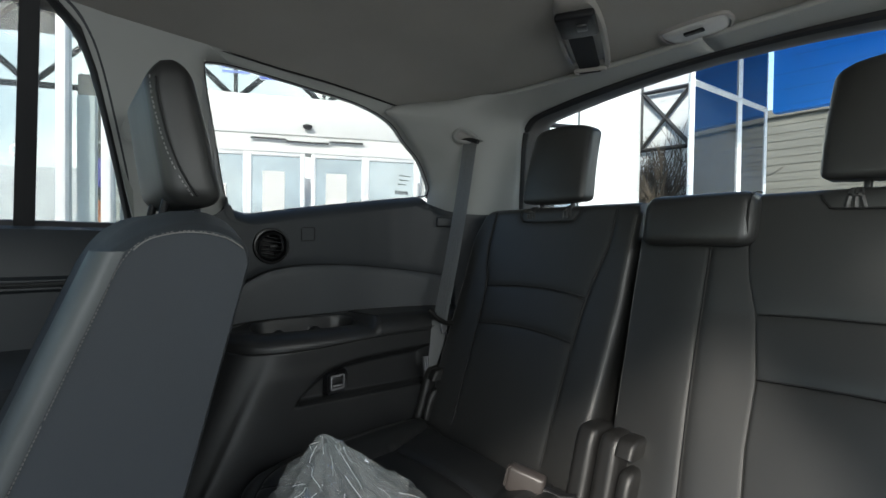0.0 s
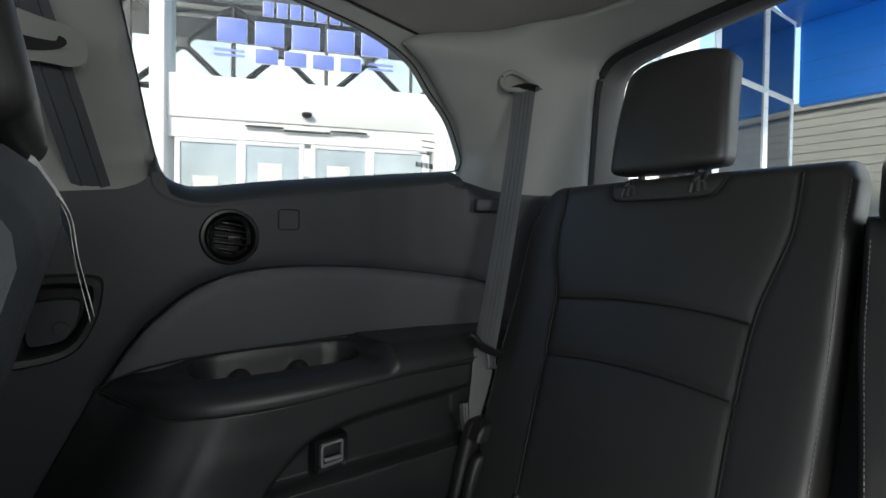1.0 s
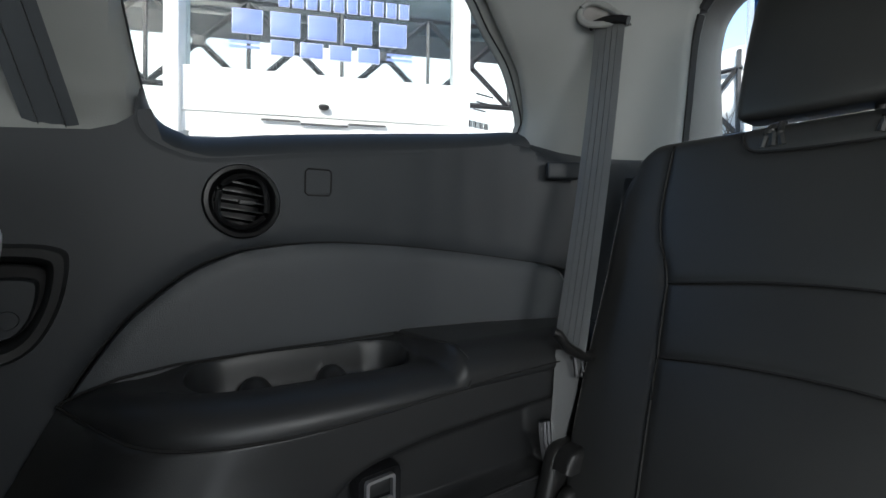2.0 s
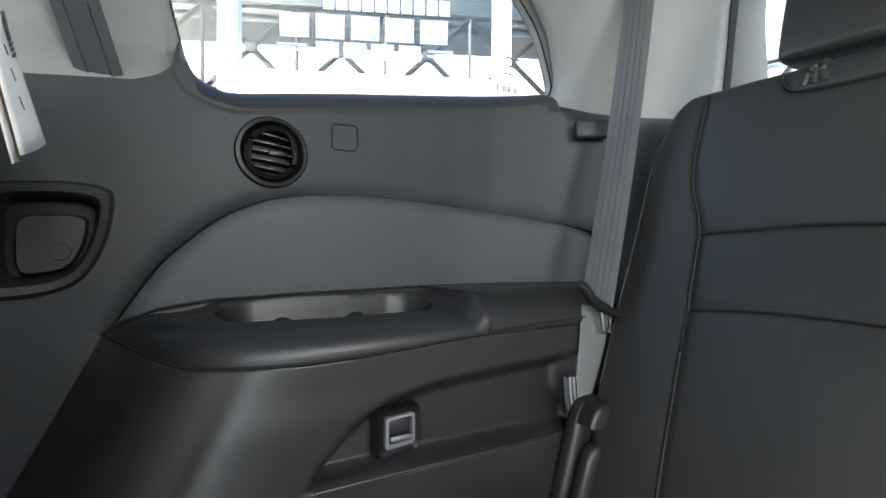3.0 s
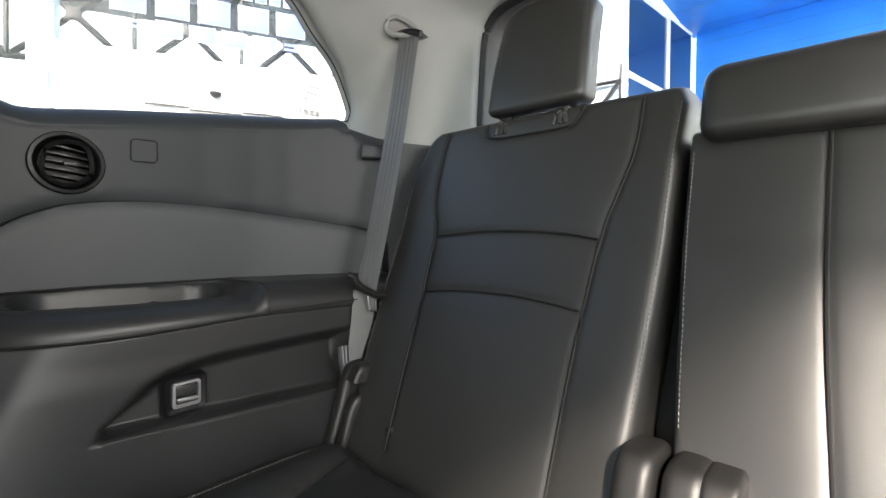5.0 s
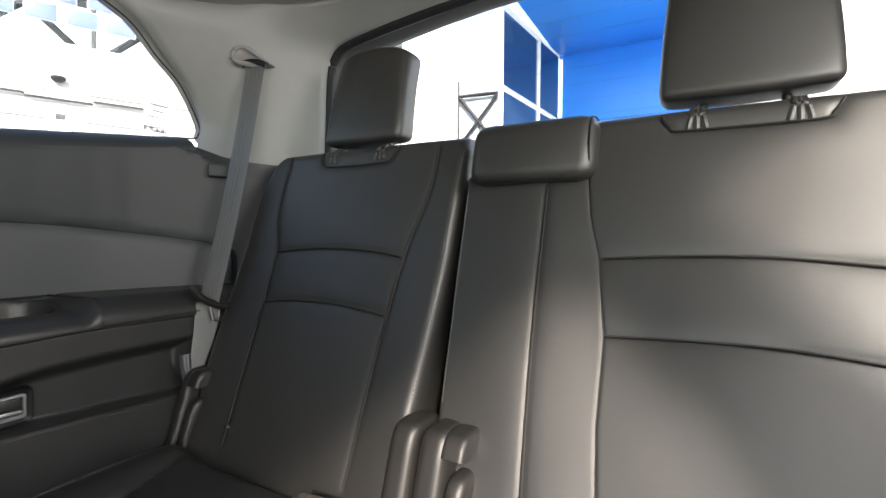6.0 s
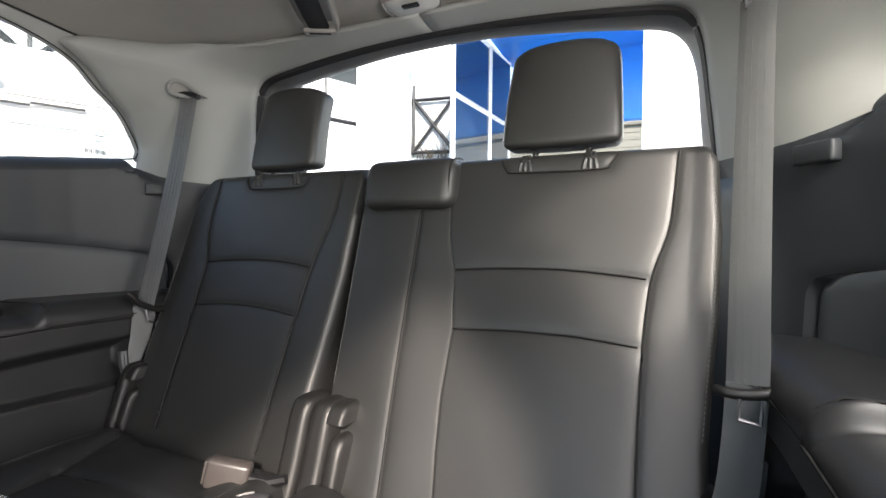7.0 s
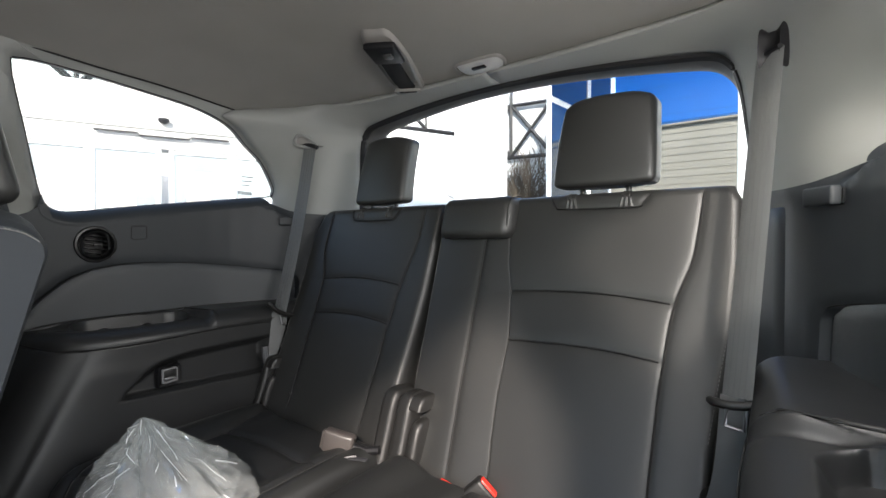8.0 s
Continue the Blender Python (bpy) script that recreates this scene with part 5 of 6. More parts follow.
# thin white tubes put the film's bright glints into its gathered creases
bm = bmesh.new()
for k in range(38):
    u, t = random.random(), random.uniform(0.05, 0.8)
    du, dt = random.uniform(-0.05, 0.05), random.uniform(0.06, 0.30)
    n = 7
    way = [bag_point((u + du * i / n) % 1.0, min(0.97, t + dt * i / n), *(OUTER_SKIN if k % 3 else INNER_SKIN)) + Vector((0, -0.001, 0.001)) for i in range(n + 1)]
    r0 = random.uniform(0.0003, 0.0006)
    tube(bm, way, r0, 5, squash=0.6)
creases = part("creases", bm, FOLD, bag, "sharp creases of gathered film, whitened to stand in for glints")
creases["kind"] = "stuff"
bm = bmesh.new()
tip = []
for j in range(22):
    t = j / 21
    c = Vector((-0.336, 0.340, 0.975)).lerp(Vector((-0.234, 0.437, 0.908)), t)
    wd = 0.050 * math.sin(math.pi * min(1, 0.12 + 0.80 * t)) ** 0.7 + 0.003
    row = []
    for k in range(15):
        h = k / 14
        fold = abs((h * 2.5 + t * 1.4) % 1 - 0.5) * 2 - 0.5
        row.append(c + Vector((-0.06, 0.02, -1.0)) * (h * wd) + Vector((0.8, -0.5, 0.2)) * (0.008 * fold + 0.010 * noise.noise(Vector((t * 6, h * 3, 4)))))
    tip.append(row)
grid(bm, tip)
part("loose_end", bm, BAG, bag, "twisted loose end of the film", smooth=20)


# ---- second row seat ----
def front_seat(sg):
    flip = sided(sg)
    st = empty("car_seat", flip((-0.44, 0.0, 0.6)), "charcoal middle row seat seen from its side, reclined", "car seat", "middle row seats")
    lean = 0.40
    def sy(z):
        return 0.030 + lean * (z - 1.285)
    XI, XO = -0.205, -0.665
    # side profile of the backrest: (offset from front line, z)
    rows = []
    for k in range(40):
        f = k / 39
        x = XO + (XI - XO) * f
        e = min(f, 1 - f)
        sh = sstep(e / 0.22)
        ztop = 1.315 + 0.021 * sh ** 0.8
        inset = 0.006 * (1 - sstep(e / 0.02))
        def thick(z):
            return 0.153 + 0.14 * (1.285 - z) - 0.050 * sstep((XI - x - 0.20) / 0.22)
        th = thick(ztop - 0.06)
        prof = []
        for q in range(16):
            z = 0.62 + (ztop - 0.06 - 0.62) * q / 15
            prof.append((sy(z) + inset, z))
        for q in range(1, 12):
            a = math.pi * q / 12
            yc = sy(ztop - 0.06) + th / 2
            prof.append((yc - (th / 2 - inset) * math.cos(a) + lean * 0.06 * math.sin(a), ztop - 0.06 + (0.06 - inset) * math.sin(a)))
        for q in range(16):
            z = ztop - 0.06 - (ztop - 0.06 - 0.62) * q / 15
            prof.append((sy(z) + thick(z) - inset, z))
        rows.append([flip((x, y, z)) for y, z in prof])
    bm = bmesh.new()
    vs = grid(bm, rows, True)
    bm.faces.new(vs[0][::-1])
    bm.faces.new(vs[-1])
    back = part("backrest", bm, SEAT_SIDE, st, "charcoal cloth backrest, reclined")
    # leather front bolster along the near edge
    bm = bmesh.new()
    rows = []
    for q in range(24):
        z = 0.62 + (1.285 - 0.62) * q / 23
        y = sy(z)
        w = 0.020
        rows.append([flip(p) for p in ((XI - 0.05, y - 0.008, z), (XI - 0.012, y - 0.006, z), (XI + 0.000, y + 0.004, z), (XI + 0.0025, y + w * 0.6, z), (XI + 0.0015, y + w, z), (XI - 0.004, y + w + 0.002, z))])
    grid(bm, rows)
    bol = part("side_bolster", bm, LEATHER, back, "paler leather side bolster")
    bol.data.materials[0] = BOLSTER
    edge = spline([(sy(z) + 0.021, z) for z in (0.75, 0.9, 1.0, 1.1, 1.2, 1.24)] + [(0.046, 1.272), (0.064, 1.296), (0.090, 1.306), (0.117, 1.308), (0.147, 1.302), (0.166, 1.290)], 5)
    stitches(bol, [flip((XI + 0.0034, y, z)) for y, z in edge], 0.0042, 0.0006)
    bm = bmesh.new()
    tube(bm, [flip((XI + 0.0022, y + 0.0015, z - 0.0015)) for y, z in edge[33:]], 0.0009, 6)
    part("piping", bm, THREAD, back, "pale piping round the shoulder")
    # headrest
    bm = bmesh.new()
    vs = box(bm, (-0.125, -0.032, 0), (0.125, 0.036, 0.196), 0.026, 6)
    bmesh.ops.subdivide_edges(bm, edges=[e for e in bm.edges if e.calc_length() > 0.05], cuts=5, use_grid_fill=True)
    for v in bm.verts:
        t = v.co.z / 0.196
        v.co.x *= 1 - 0.06 * t * t
        v.co.y *= 1.06 - 0.26 * t * t
        v.co.z -= 0.030 * max(0.0, t - 0.7) / 0.3 * max(0.0, -v.co.y) / 0.032
        v.co.y += 0.014 - 0.036 * t
    bmesh.ops.transform(bm, matrix=Matrix.Translation(flip((-0.435, 0.126, 1.343))), verts=bm.verts)
    hr = part("headrest", bm, LEATHER, st, "tall padded leather headrest", smooth=60)
    pth = [flip((-0.3085 - 0.008 * t * t, 0.126 + 0.014 - 0.036 * t - 0.020 * (1 - 0.25 * t * t) + 0.020 * (1 - t) ** 4 + 0.012 * max(0, t - 0.75) * 4 * max(0, t - 0.75), 1.356 + 0.150 * t)) for t in (i / 16 for i in range(17))]
    bm = bmesh.new()
    tube(bm, pth, 0.0016, 5)
    part("seam", bm, SEAM, hr)
    stitches(hr, [p + flip((0.002, -0.007, 0)) for p in pth], 0.0065, 0.0009)
    for px in (-0.06, 0.06):
        bm = bmesh.new()
        tube(bm, [flip((-0.44 + px, 0.118, 1.37)), flip((-0.44 + px, 0.10, 1.29))], 0.006, 10)
        part("post", bm, PLASTIC_DARK, hr)
    bm = bmesh.new()
    box(bm, (-0.23, -0.50, -0.09), (0.23, 0.02, 0.07), 0.05, 4, Matrix.Translation(flip((-0.435, -0.10, 0.80))))
    part("cushion", bm, SEAT_SIDE, st)
    return st


# side bolster leather, paler than the headrest's
BOLSTER = leather("paler grey leather", (0.048, 0.054, 0.056), 0.46)
front_seat(-1)

# paper label hanging behind the middle row seat
tag = empty("hanging_label", (-0.48, 0.20, 1.22), "white paper label with bar code hanging behind the seat", "label")
NEAR = [(-0.434, 0.1650, 1.338), (-0.434, 0.1728, 1.325), (-0.434, 0.1895, 1.299), (-0.434, 0.1949, 1.264), (-0.434, 0.2047, 1.217)]
FAR = [(-0.539, 0.1600, 1.362), (-0.539, 0.1665, 1.350), (-0.539, 0.1745, 1.331), (-0.539, 0.1800, 1.308), (-0.539, 0.1980, 1.241)]
near_edge, far_edge = spline([Vector(p) for p in NEAR], 4), spline([Vector(p) for p in FAR], 4)


def on_label(u, t, out=0.0):
    """A place on the label: u from its near edge to its far one, t from top to bottom."""
    k = min(len(near_edge) - 1.001, t * (len(near_edge) - 1))
    i, f = int(k), k - int(k)
    a = Vector(near_edge[i]).lerp(Vector(near_edge[i + 1]), f)
    b = Vector(far_edge[i]).lerp(Vector(far_edge[i + 1]), f)
    return a.lerp(b, u) + Vector((0, out + 0.0015 * math.sin(math.pi * u), 0))


bm = bmesh.new()
grid(bm, [[on_label(i / 8, j / 16) for i in range(9)] for j in range(17)])
pap = part("sheet", bm, PAPER, tag)
pap.modifiers.new("thick", "SOLIDIFY").thickness = 0.0005
bm = bmesh.new()
grid(bm, [[on_label(i / 8 * 0.30 - 0.03, 0.45 + 0.55 * j / 10, -0.0025) + Vector((0, 0, -0.004 * j / 10)) for i in range(5)] for j in range(11)])
part("folded_flap", bm, PAPER, pap).modifiers.new("thick", "SOLIDIFY").thickness = 0.0005
bm = bmesh.new()
for q in range(22):
    t = 0.62 + 0.0078 * q + 0.002 * (q % 3)
    tube(bm, [on_label(0.56, t, 0.0009), on_label(0.74, t, 0.0009)], 0.0004 + 0.0003 * (q % 2), 4)
for t in (0.74, 0.80, 0.86):
    tube(bm, [on_label(0.30, t, 0.0009), on_label(0.34, t + 0.03, 0.0009)], 0.0003, 4)
bars = part("bar_code", bm, INK, tag, "printed bar code")
bars["kind"] = "stuff"

# ---- closing the cabin round the camera ----
bm = bmesh.new()
sheet(bm, [(-0.75, -1.9), (0.75, -1.9), (0.75, 1.3), (-0.75, 1.3)], [], lambda x, y: (x, y, 0.56 + 0.008 * noise.noise(Vector((x * 5, y * 5, 0)))), 0.15, (0, 0, -0.03))
thing("floor", bm, CARPET, "dark grey carpeted cabin floor", "floor", kind="structure")
bm = bmesh.new()
sheet(bm, [(-0.74, 0.53), (0.74, 0.53), (0.74, 1.20), (-0.74, 1.20)], [], lambda x, z: (x, -1.75, z), 0.2, (0, -0.05, 0))
thing("wall_south", bm, PLASTIC, "black dashboard bulkhead closing the cabin", "wall", kind="structure")
bm = bmesh.new()
grid(bm, [[(x, y, 1.80 - 0.06 * (abs(x) / 0.71) ** 3 - 0.10 * sstep((y - 0.7) / 0.5)) for x in [-0.72 + 0.045 * i for i in range(33)]] for y in [-1.46 + 0.08 * j for j in range(33)]])
roof = thing("roof", bm, STEEL_DARK, "painted steel car roof over the headliner", "roof", kind="structure")
roof.modifiers.new("thick", "SOLIDIFY").thickness = 0.012
for sg in (-1, 1):
    flip = sided(sg)
    bm = bmesh.new()
    prof = [(-0.80, 0.40), (-0.86, 0.70), (-0.86, 1.0), (-0.815, 1.28), (-0.795, 1.33)]
    grid(bm, [[flip((x, y, z)) for x, z in prof] for y in ((-1.9, -1.0, 0.0, 0.6, 1.1, 1.28) if sg < 0 else (0.08, 0.4, 0.6, 1.1, 1.28))])
    thing("wall_1" if sg < 0 else "wall_2", bm, STEEL_DARK, "painted steel outer body side", "wall", kind="structure").modifiers.new("thick", "SOLIDIFY").thickness = 0.01

# the cabin's front half, closed below the windows by unseen walls blocking low light
bm = bmesh.new()
sheet(bm, [(-0.70, 0.55), (0.70, 0.55), (0.70, 1.26), (-0.70, 1.26)], [], lambda x, z: (x, -0.95 - 0.25 * (z - 0.55), z), 0.2, (0, -0.10, 0))
thing("wall_north", bm, CARPET, "dark plain wall added to block low light from the front", "wall", kind="structure")
bm = bmesh.new()
grid(bm, [[(x, y, z) for x, z in ((0.80, 0.40), (0.86, 0.70), (0.86, 1.0), (0.815, 1.28), (0.795, 1.31))] for y in (-1.9, -1.5, -1.02)])
thing("wall_3", bm, STEEL_DARK, "painted steel front door closing the cabin", "wall", kind="structure").modifiers.new("thick", "SOLIDIFY").thickness = 0.01

# body pillars and windscreen
for k, (a, b) in enumerate((((-0.735, -1.45, 1.735), (-0.765, -1.80, 1.20)), ((0.735, -1.45, 1.735), (0.765, -1.80, 1.20)), ((-0.72, -1.02, 1.735), (-0.80, -1.02, 1.28)), ((0.72, -1.02, 1.735), (0.80, -1.02, 0.45)))):
    bm = bmesh.new()
    a, b = Vector(a), Vector(b)
    tube(bm, [a, a.lerp(b, 0.35) + Vector((0.02 if b.x > 0 else -0.02, 0, 0)), a.lerp(b, 0.7) + Vector((0.016 if b.x > 0 else -0.016, 0, 0)), b], 0.042, 10, squash=0.7)
    thing("pillar_%d" % (k + 1), bm, STEEL_DARK, "painted steel body pillar under the car roof", "pillar", kind="structure")
bm = bmesh.new()
grid(bm, [[(x, -1.46 - 0.33 * t - 0.10 * (1 - (x / 0.74) ** 2), 1.745 - 0.545 * t) for x in (-0.73, -0.5, -0.25, 0, 0.25, 0.5, 0.73)] for t in (0, 0.33, 0.66, 1)])
ws = thing("window_3", bm, GLASS, "curved clear windscreen at the cabin's front", "window", kind="structure")
ws.modifiers.new("thick", "SOLIDIFY").thickness = 0.005

# ---- outside: dealership front, canopy and neighbours ----
AN = radians(154)
FN = Vector((math.cos(AN), math.sin(AN), 0))
FU = Vector((FN.y, -FN.x, 0))
FM = Matrix((FU, FN, Vector((0, 0, 1)))).transposed().to_4x4()   # local x along the front, y away from the car, z up


def fbox(bm, u0, u1, d0, d1, z0, z1, bevel=0.0):
    vs = box(bm, (u0, d0, z0), (u1, d1, z1), bevel, 2)
    bmesh.ops.transform(bm, matrix=FM, verts=vs)


def fbar(bm, a, b, w, d):
    """A square bar between two (u, z) points at depth d."""
    p, q = FM @ Vector((a[0], d, a[1])), FM @ Vector((b[0], d, b[1]))
    tube(bm, [p, q], w, 4)


bm = bmesh.new()
sheet(bm, [(-60, -60), (60, -60), (60, 60), (-60, 60)], [], lambda x, y: (x, y, 0.0), 12)
thing("ground", bm, CONCRETE, "pale concrete forecourt", "ground", kind="structure")

front = empty("showroom", FM @ Vector((0, 4.6, 0)), "white clad showroom entrance with glass doors and blue sign", "building")
for u0, u1 in ((-1.37, -1.25), (1.12, 1.25)):
    bm = bmesh.new()
    fbox(bm, u0, u1, 4.45, 4.75, 0, 4.4, 0.01)
    part("column", bm, WHITE_WALL, front)
bm = bmesh.new()
fbox(bm, -1.25, 1.12, 4.50, 4.75, 2.34, 2.72, 0.01)
part("header", bm, WHITE_WALL, front)
bm = bmesh.new()
fbox(bm, -0.61, -0.28, 4.478, 4.50, 2.285, 2.30)
fbox(bm, -0.28, 0.13, 4.478, 4.50, 2.265, 2.28)
fbox(bm, 0.13, 0.47, 4.478, 4.50, 2.285, 2.30)
part("door_track", bm, STEEL_DARK, front, "thin dark sliding door track")
bm = bmesh.new()
fbox(bm, -1.25, 1.12, 4.52, 4.75, 2.17, 2.34)
part("door_head", bm, WHITE_WALL, front)
for k, (u0, u1) in enumerate(((-1.15, -0.69), (-0.61, -0.15), (0.0, 0.46), (0.54, 1.01))):
    leaf = bmesh.new()
    for a, b, z0, z1 in ((u0 - 0.045, u0, 0.02, 2.17), (u1, u1 + 0.045, 0.02, 2.17), (u0, u1, 2.13, 2.17), (u0, u1, 0.02, 0.25)):
        fbox(leaf, a, b, 4.53, 4.58, z0, z1, 0.004)
    lf = part("door_leaf", leaf, ALU, front, "white framed glass door leaf")
    bm = bmesh.new()
    fbox(bm, u0, u1, 4.55, 4.556, 0.25, 2.13)
    part("door_pane", bm, DOOR_GLASS, lf)
    if k < 3:
        bm = bmesh.new()
        fbox(bm, u0 + 0.10, u0 + 0.31, 4.544, 4.548, 1.2, 1.98 if k else 1.84)
        part("notice", bm, PAPER, lf, "white notice on the glass")
bm = bmesh.new()
vs = bmesh.ops.create_uvsphere(bm, u_segments=20, v_segments=12, radius=0.048)["verts"]
for v in vs:
    v.co.z *= 0.75 if v.co.z < 0 else 0.35
bmesh.ops.transform(bm, matrix=Matrix.Translation(FM @ Vector((-0.08, 4.46, 2.43))), verts=vs)
part("camera_dome", bm, STEEL_DARK, front, "small grey security camera dome")
# sign: plain blue shapes with white borders on the upper glass
sign = []
for row, (n, u0, u1, z0, z1) in enumerate(((10, -0.50, 0.70, 3.34, 3.48), (5, -0.91, 0.70, 3.07, 3.29), (4, -0.58, 0.44, 2.90, 3.04))):
    w = (u1 - u0) / n
    for i in range(n):
        for mat_, g, dd in ((SIGN_WHITE, 0.0, 4.615), (SIGN_BLUE, 0.006, 4.606)):
            bm = bmesh.new()
            fbox(bm, u0 + i * w + 0.03 * w / 0.3 + g, u0 + (i + 1) * w - 0.03 * w / 0.3 - g, dd, dd + 0.008, z0 + g, z1 - g, 0.003)
            part("sign_shape", bm, mat_, front)
for u0, u1 in ((-0.90, -0.64), (0.48, 0.72)):
    for z in (2.94, 2.985):
        bm = bmesh.new()
        fbox(bm, u0, u1, 4.606, 4.614, z, z + 0.022)
        part("sign_shape", bm, SIGN_BLUE, front)
bm = bmesh.new()
fbox(bm, -1.25, 1.12, 4.62, 4.626, 2.72, 4.4)
part("upper_pane", bm, GLASS, front)
# curtain wall beside the entrance
for u in (-3.35, -2.26, -1.895):
    bm = bmesh.new()
    fbox(bm, u - 0.04, u + 0.04, 4.60, 4.72, 0, 4.6, 0.005)
    part("mullion", bm, ALU, front)
for u0, u1 in ((-4.6, -3.35), (-3.35, -2.26), (-2.26, -1.895), (-1.895, -1.37)):
    bm = bmesh.new()
    fbox(bm, u0, u1, 4.66, 4.666, 0, 4.6)
    part("side_pane", bm, GLASS, front)

bm = bmesh.new()
fbox(bm, -2.22, -2.07, 4.80, 4.86, 0, 2.66)
part("return_panel", bm, PALE, front, "pale return panel behind the mullion")
# ring sticker on the glass
bm = bmesh.new()
for k in range(10):
    q = 2 * math.pi * k / 10
    fbox(bm, -2.63 + 0.045 * math.cos(q) - 0.011, -2.63 + 0.045 * math.cos(q) + 0.011, 4.650, 4.654, 2.08 + 0.045 * math.sin(q) - 0.011, 2.08 + 0.045 * math.sin(q) + 0.011)
part("ring_sticker", bm, SIGN_WHITE, front, "small white ring sticker on the glass")
# display wall inside the showroom
disp = empty("display_wall", FM @ Vector((-2.8, 6.5, 0)), "dark display wall with a violet poster and an orange panel", "wall")
bm = bmesh.new()
fbox(bm, -3.0, -2.62, 6.5, 6.6, 0, 3.38, 0.01)
part("wall_board", bm, STEEL_DARK, disp)
bm = bmesh.new()
fbox(bm, -2.62, -2.50, 6.45, 6.6, 0, 3.0, 0.01)
part("end_post", bm, CONCRETE, disp, "grey end post")
for z0, z1, c, nm in ((1.94, 2.31, (0.10, 0.09, 0.36), "poster"), (0.5, 1.77, (0.45, 0.17, 0.08), "low_panel"), (2.5, 2.53, (0.5, 0.5, 0.5), "shelf")):
    bm = bmesh.new()
    fbox(bm, -2.93, -2.70, 6.485, 6.5, z0, z1)
    part(nm, bm, material(nm + " paint", c, 0.5), disp)

# steel truss standing behind the glass
truss = empty("truss", FM @ Vector((-0.7, 7.6, 0)), "dark steel lattice truss behind the entrance glass", "truss")
TD = 7.6
NODES = [-4.80, -3.41, -2.02, -0.66, 0.69, 2.05, 3.4]
for u in NODES:
    for du, dz in ((-0.66, 0.62), (0.66, 0.62), (-0.66, -0.62), (0.66, -0.62)):
        bm = bmesh.new()
        fbar(bm, (u, 4.15), (u + du, 4.15 + dz), 0.045, TD)
        part("brace", bm, STEEL_DARK, truss)
    bm = bmesh.new()
    fbar(bm, (u + 0.68, 3.5), (u + 0.68, 4.8), 0.032, TD)
    part("post", bm, STEEL_DARK, truss)
    bm = bmesh.new()
    fbox(bm, u - 0.085, u + 0.085, TD - 0.05, TD + 0.05, 4.07, 4.23, 0.02)
    part("gusset", bm, STEEL_DARK, truss)
for z in (3.50, 4.80):
    bm = bmesh.new()
    fbar(bm, (-6.5, z), (5.0, z), 0.045, TD)
    part("chord", bm, STEEL_DARK, truss)
for u in (-6.0, 5.0):
    bm = bmesh.new()
    fbox(bm, u - 0.1, u + 0.1, TD - 0.1, TD + 0.1, 0, 4.85, 0.01)
    part("support_post", bm, STEEL_DARK, truss)
bm = bmesh.new()
fbox(bm, -7.0, 5.6, 7.75, 8.6, 4.62, 5.5)
fbox(bm, -6.9, -6.6, 7.8, 8.5, 0, 4.62)
fbox(bm, 5.2, 5.5, 7.8, 8.5, 0, 4.62)
thing("roof_band", bm, material("dark teal roof band", (0.03, 0.045, 0.05), 0.4), "dark teal roof band behind the truss", "roof band")
bm = bmesh.new()
fbox(bm, -14, 9, 13, 13.4, 0, 3.0)
thing("backdrop", bm, PALE, "pale hazy wall far behind the entrance", "backdrop", kind="structure")

# far bank of thin cloud behind the showroom
CLOUD = bpy.data.materials.new("thin bright cloud")
CLOUD.use_nodes = True
nt = CLOUD.node_tree
nt.nodes.remove(nt.nodes["Principled BSDF"])
em, cn, cr, tc = (nt.nodes.new(k) for k in ("ShaderNodeEmission", "ShaderNodeTexNoise", "ShaderNodeValToRGB", "ShaderNodeTexCoord"))
cn.inputs["Scale"].default_value, cn.inputs["Detail"].default_value = 0.07, 6
cr.color_ramp.elements[0].position, cr.color_ramp.elements[1].position = 0.35, 0.62
cr.color_ramp.elements[0].color, cr.color_ramp.elements[1].color = (0.52, 0.59, 0.64, 1), (0.92, 0.92, 0.87, 1)
nt.links.new(tc.outputs["Object"], cn.inputs["Vector"])
nt.links.new(cn.outputs[0], cr.inputs[0])
em.inputs[1].default_value = 1.25
nt.links.new(cr.outputs[0], em.inputs[0])
nt.links.new(em.outputs[0], nt.nodes["Material Output"].inputs[0])
bm = bmesh.new()
grid(bm, [[FM @ Vector((u, 50, z)) for u in (-45, -20, 0, 20, 45)] for z in (0, 15, 30)])
thing("backdrop_1", bm, CLOUD, "bright thin cloud low over the horizon", "sky", kind="structure")

# the same bright haze on the open side of the lot, below the sun
bm = bmesh.new()
grid(bm, [[(62 * math.cos(radians(a)), 62 * math.sin(radians(a)), z) for a in range(-85, 86, 10)] for z in (0, 12, 23)])
thing("backdrop_2", bm, CLOUD, "bright thin cloud low over the horizon", "sky", kind="structure")

# curtain wall behind the car
CW0, CW1 = Vector((-2.50, 7.0, 0)), Vector((-2.26, 9.4, 0))
cw = empty("curtain_wall", CW0, "tall tinted glass curtain wall with white mullions", "building")
CD = (CW1 - CW0).normalized()
CWN = Vector((CD.y, -CD.x, 0))


def cpt(s, z, out=0.0):
    return CW0 + CD * s + CWN * out + Vector((0, 0, z))


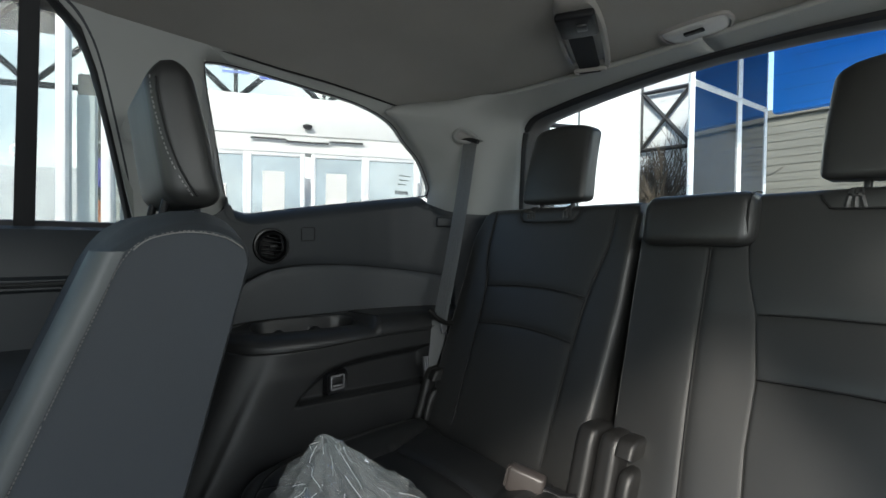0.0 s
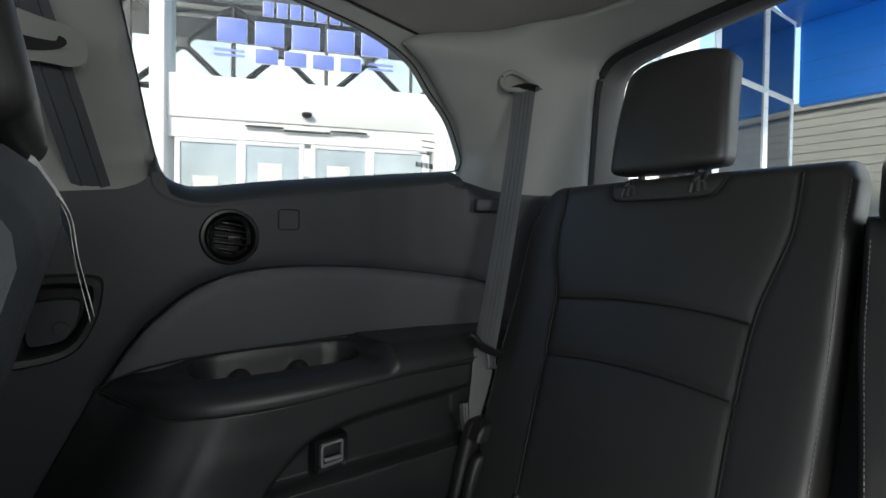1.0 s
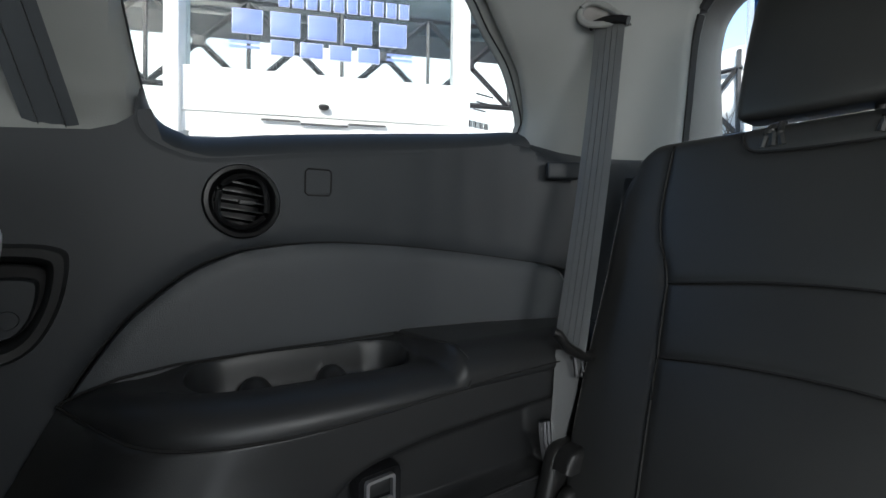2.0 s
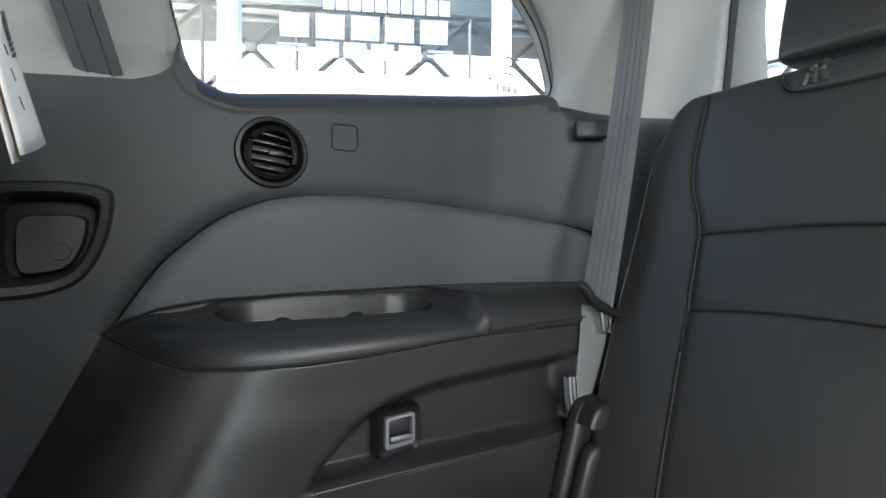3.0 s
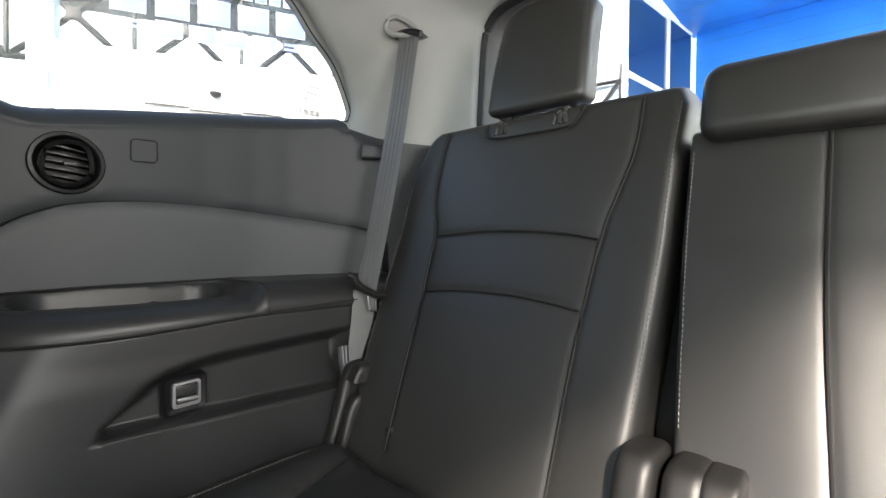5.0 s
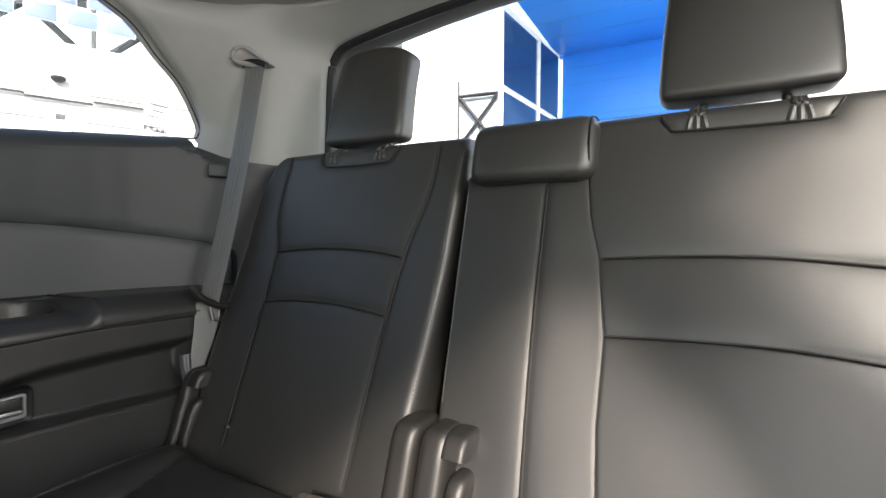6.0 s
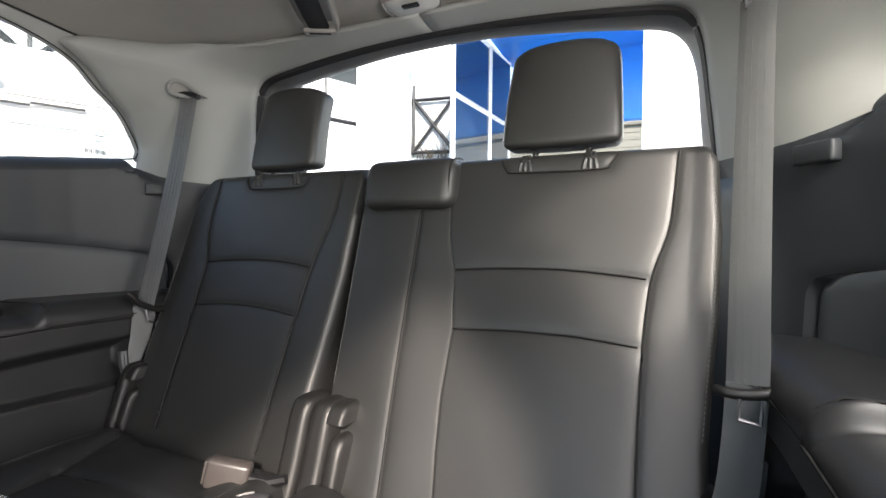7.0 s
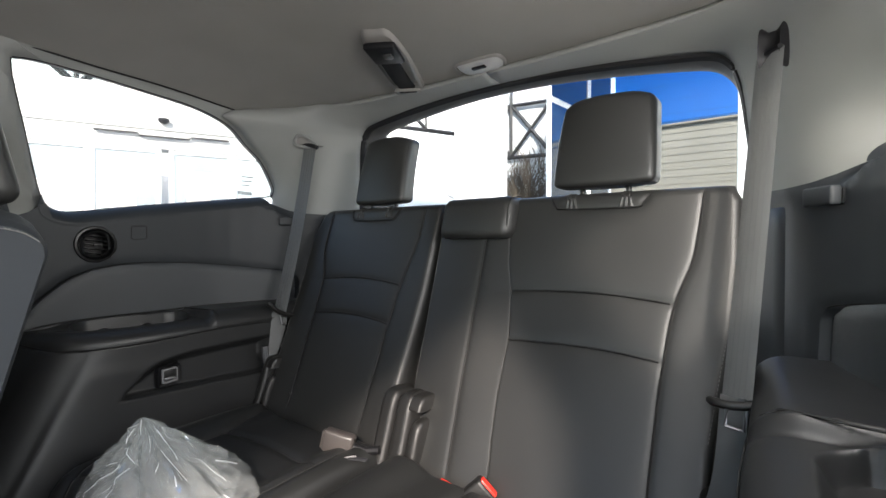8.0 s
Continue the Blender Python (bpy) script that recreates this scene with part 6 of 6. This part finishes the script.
LEN = (CW1 - CW0).length
for s in (0.0, LEN * 0.60, LEN):
    bm = bmesh.new()
    tube(bm, [cpt(s, 0), cpt(s, 4.95)], 0.045 if s < LEN else 0.03, 4)
    part("mullion", bm, ALU, cw)
for z in (0.3, 3.66, 4.93):
    bm = bmesh.new()
    tube(bm, [cpt(0, z), cpt(LEN, z)], 0.05, 4)
    part("transom", bm, ALU, cw)
for a, b in ((0.0, LEN * 0.6), (LEN * 0.6, LEN)):
    for z0, z1 in ((0.3, 3.66), (3.66, 4.93)):
        bm = bmesh.new()
        vs_ = [bm.verts.new(cpt(s, z)) for s, z in ((a, z0), (b, z0), (b, z1), (a, z1))]
        f = bm.faces.new(vs_)
        pn = part("pane", bm, FACADE_GLASS, cw, smooth=0)
        pn.modifiers.new("thick", "SOLIDIFY").thickness = 0.02

# white pillar and recessed lattice bay beside it
bm = bmesh.new()
box(bm, (-4.30, 6.9, 0), (-3.28, 7.05, 5.0), 0.01, 2)
thing("white_pillar", bm, WHITE_WALL, "broad white clad pillar of the showroom", "pillar")
bay = empty("lattice_bay", Vector((-3.6, 9.9, 0)), "recessed glazed bay with a steel lattice", "building")
bm = bmesh.new()
box(bm, (-5.6, 9.95, 0), (-2.6, 10.05, 5.0))
part("bay_wall", bm, PALE, bay)
for a, b in (((-4.72, 4.62), (-3.68, 3.34)), ((-4.72, 3.38), (-3.68, 4.58)), ((-5.2, 4.62), (-3.6, 4.55)), ((-5.2, 3.38), (-3.6, 3.32)), ((-4.72, 3.34), (-4.72, 4.95)), ((-4.72, 4.62), (-5.7, 3.34)), ((-4.72, 3.38), (-5.7, 4.60)), ((-3.66, 0.0), (-3.66, 4.9))):
    bm = bmesh.new()
    tube(bm, [(a[0], 9.85, a[1]), (b[0], 9.85, b[1])], 0.045, 4)
    part("lattice_bar", bm, STEEL_DARK, bay)

# blue canopy with lamps, its column and the siding building
can = empty("canopy", Vector((0, 7, 5)), "bright blue canopy over the forecourt", "canopy")
bm = bmesh.new()
box(bm, (-2.3, 5.2, 4.98), (1.95, 9.75, 5.25), 0.01, 2)
part("soffit", bm, SOFFIT, can)
bm = bmesh.new()
box(bm, (-2.2, 9.55, 3.62), (1.95, 9.75, 4.98), 0.01, 2)
part("fascia", bm, SOFFIT, can)
for x, y in ((-0.85, 7.5), (0.9, 7.5)):
    bm = bmesh.new()
    tube(bm, [(x, y, 4.985), (x, y, 4.94)], 0.13, 24)
    part("downlight", bm, ALU, can, "round white recessed lamp, off")
for x, y in ((0.39, 2.65), (1.35, 9.0)):
    bm = bmesh.new()
    box(bm, (x, y, 0), (x + 0.55, y + 0.45, 5.0), 0.015, 2)
    part("canopy_column", bm, WHITE_WALL, can)
sid = empty("siding_building", Vector((3, 14, 0)), "beige lap-sided building across the lot", "building")
bm = bmesh.new()
box(bm, (-5.6, 14.0, 0), (3.2, 20, 4.55))
part("wall", bm, STONE, sid)
for k in range(22):
    bm = bmesh.new()
    z = 0.15 + 0.20 * k
    prism(bm, [(13.965, z), (14.0, z), (14.0, z + 0.20), (13.985, z + 0.20)], -5.6, 3.2, 0)
    part("lap_board", bm, STONE, sid)
bm = bmesh.new()
box(bm, (-5.7, 13.85, 4.55), (3.3, 20.1, 4.75), 0.01, 2)
part("parapet_cap", bm, STONE, sid)

# bare shrub by the bay
shrub = empty("bare_shrub", Vector((-4.2, 9.3, 0)), "bare winter shrub with many thin twigs", "shrub")
bm = bmesh.new()
random.seed(11)


def twig(bm, p, d, ln, r, level):
    q = p + d * ln
    tube(bm, [p, p.lerp(q, 0.5) + Vector((random.uniform(-1, 1), random.uniform(-1, 1), 0)) * ln * 0.05, q], r, 4)
    if level:
        for _ in range(4 if level > 2 else 3):
            nd = (d + Vector((random.uniform(-0.6, 0.6), random.uniform(-0.6, 0.6), random.uniform(-0.1, 0.5)))).normalized()
            twig(bm, p.lerp(q, random.uniform(0.45, 1.0)), nd, ln * random.uniform(0.6, 0.85), r * 0.66, level - 1)


twig(bm, Vector((-4.2, 9.3, 0)), Vector((0, 0, 1)), 1.25, 0.04, 5)
twig(bm, Vector((-4.1, 9.35, 0)), Vector((0.25, 0, 1)).normalized(), 1.2, 0.035, 5)
twig(bm, Vector((-4.35, 9.3, 0)), Vector((-0.25, 0, 1)).normalized(), 1.2, 0.035, 5)
part("twigs", bm, BARK, shrub)
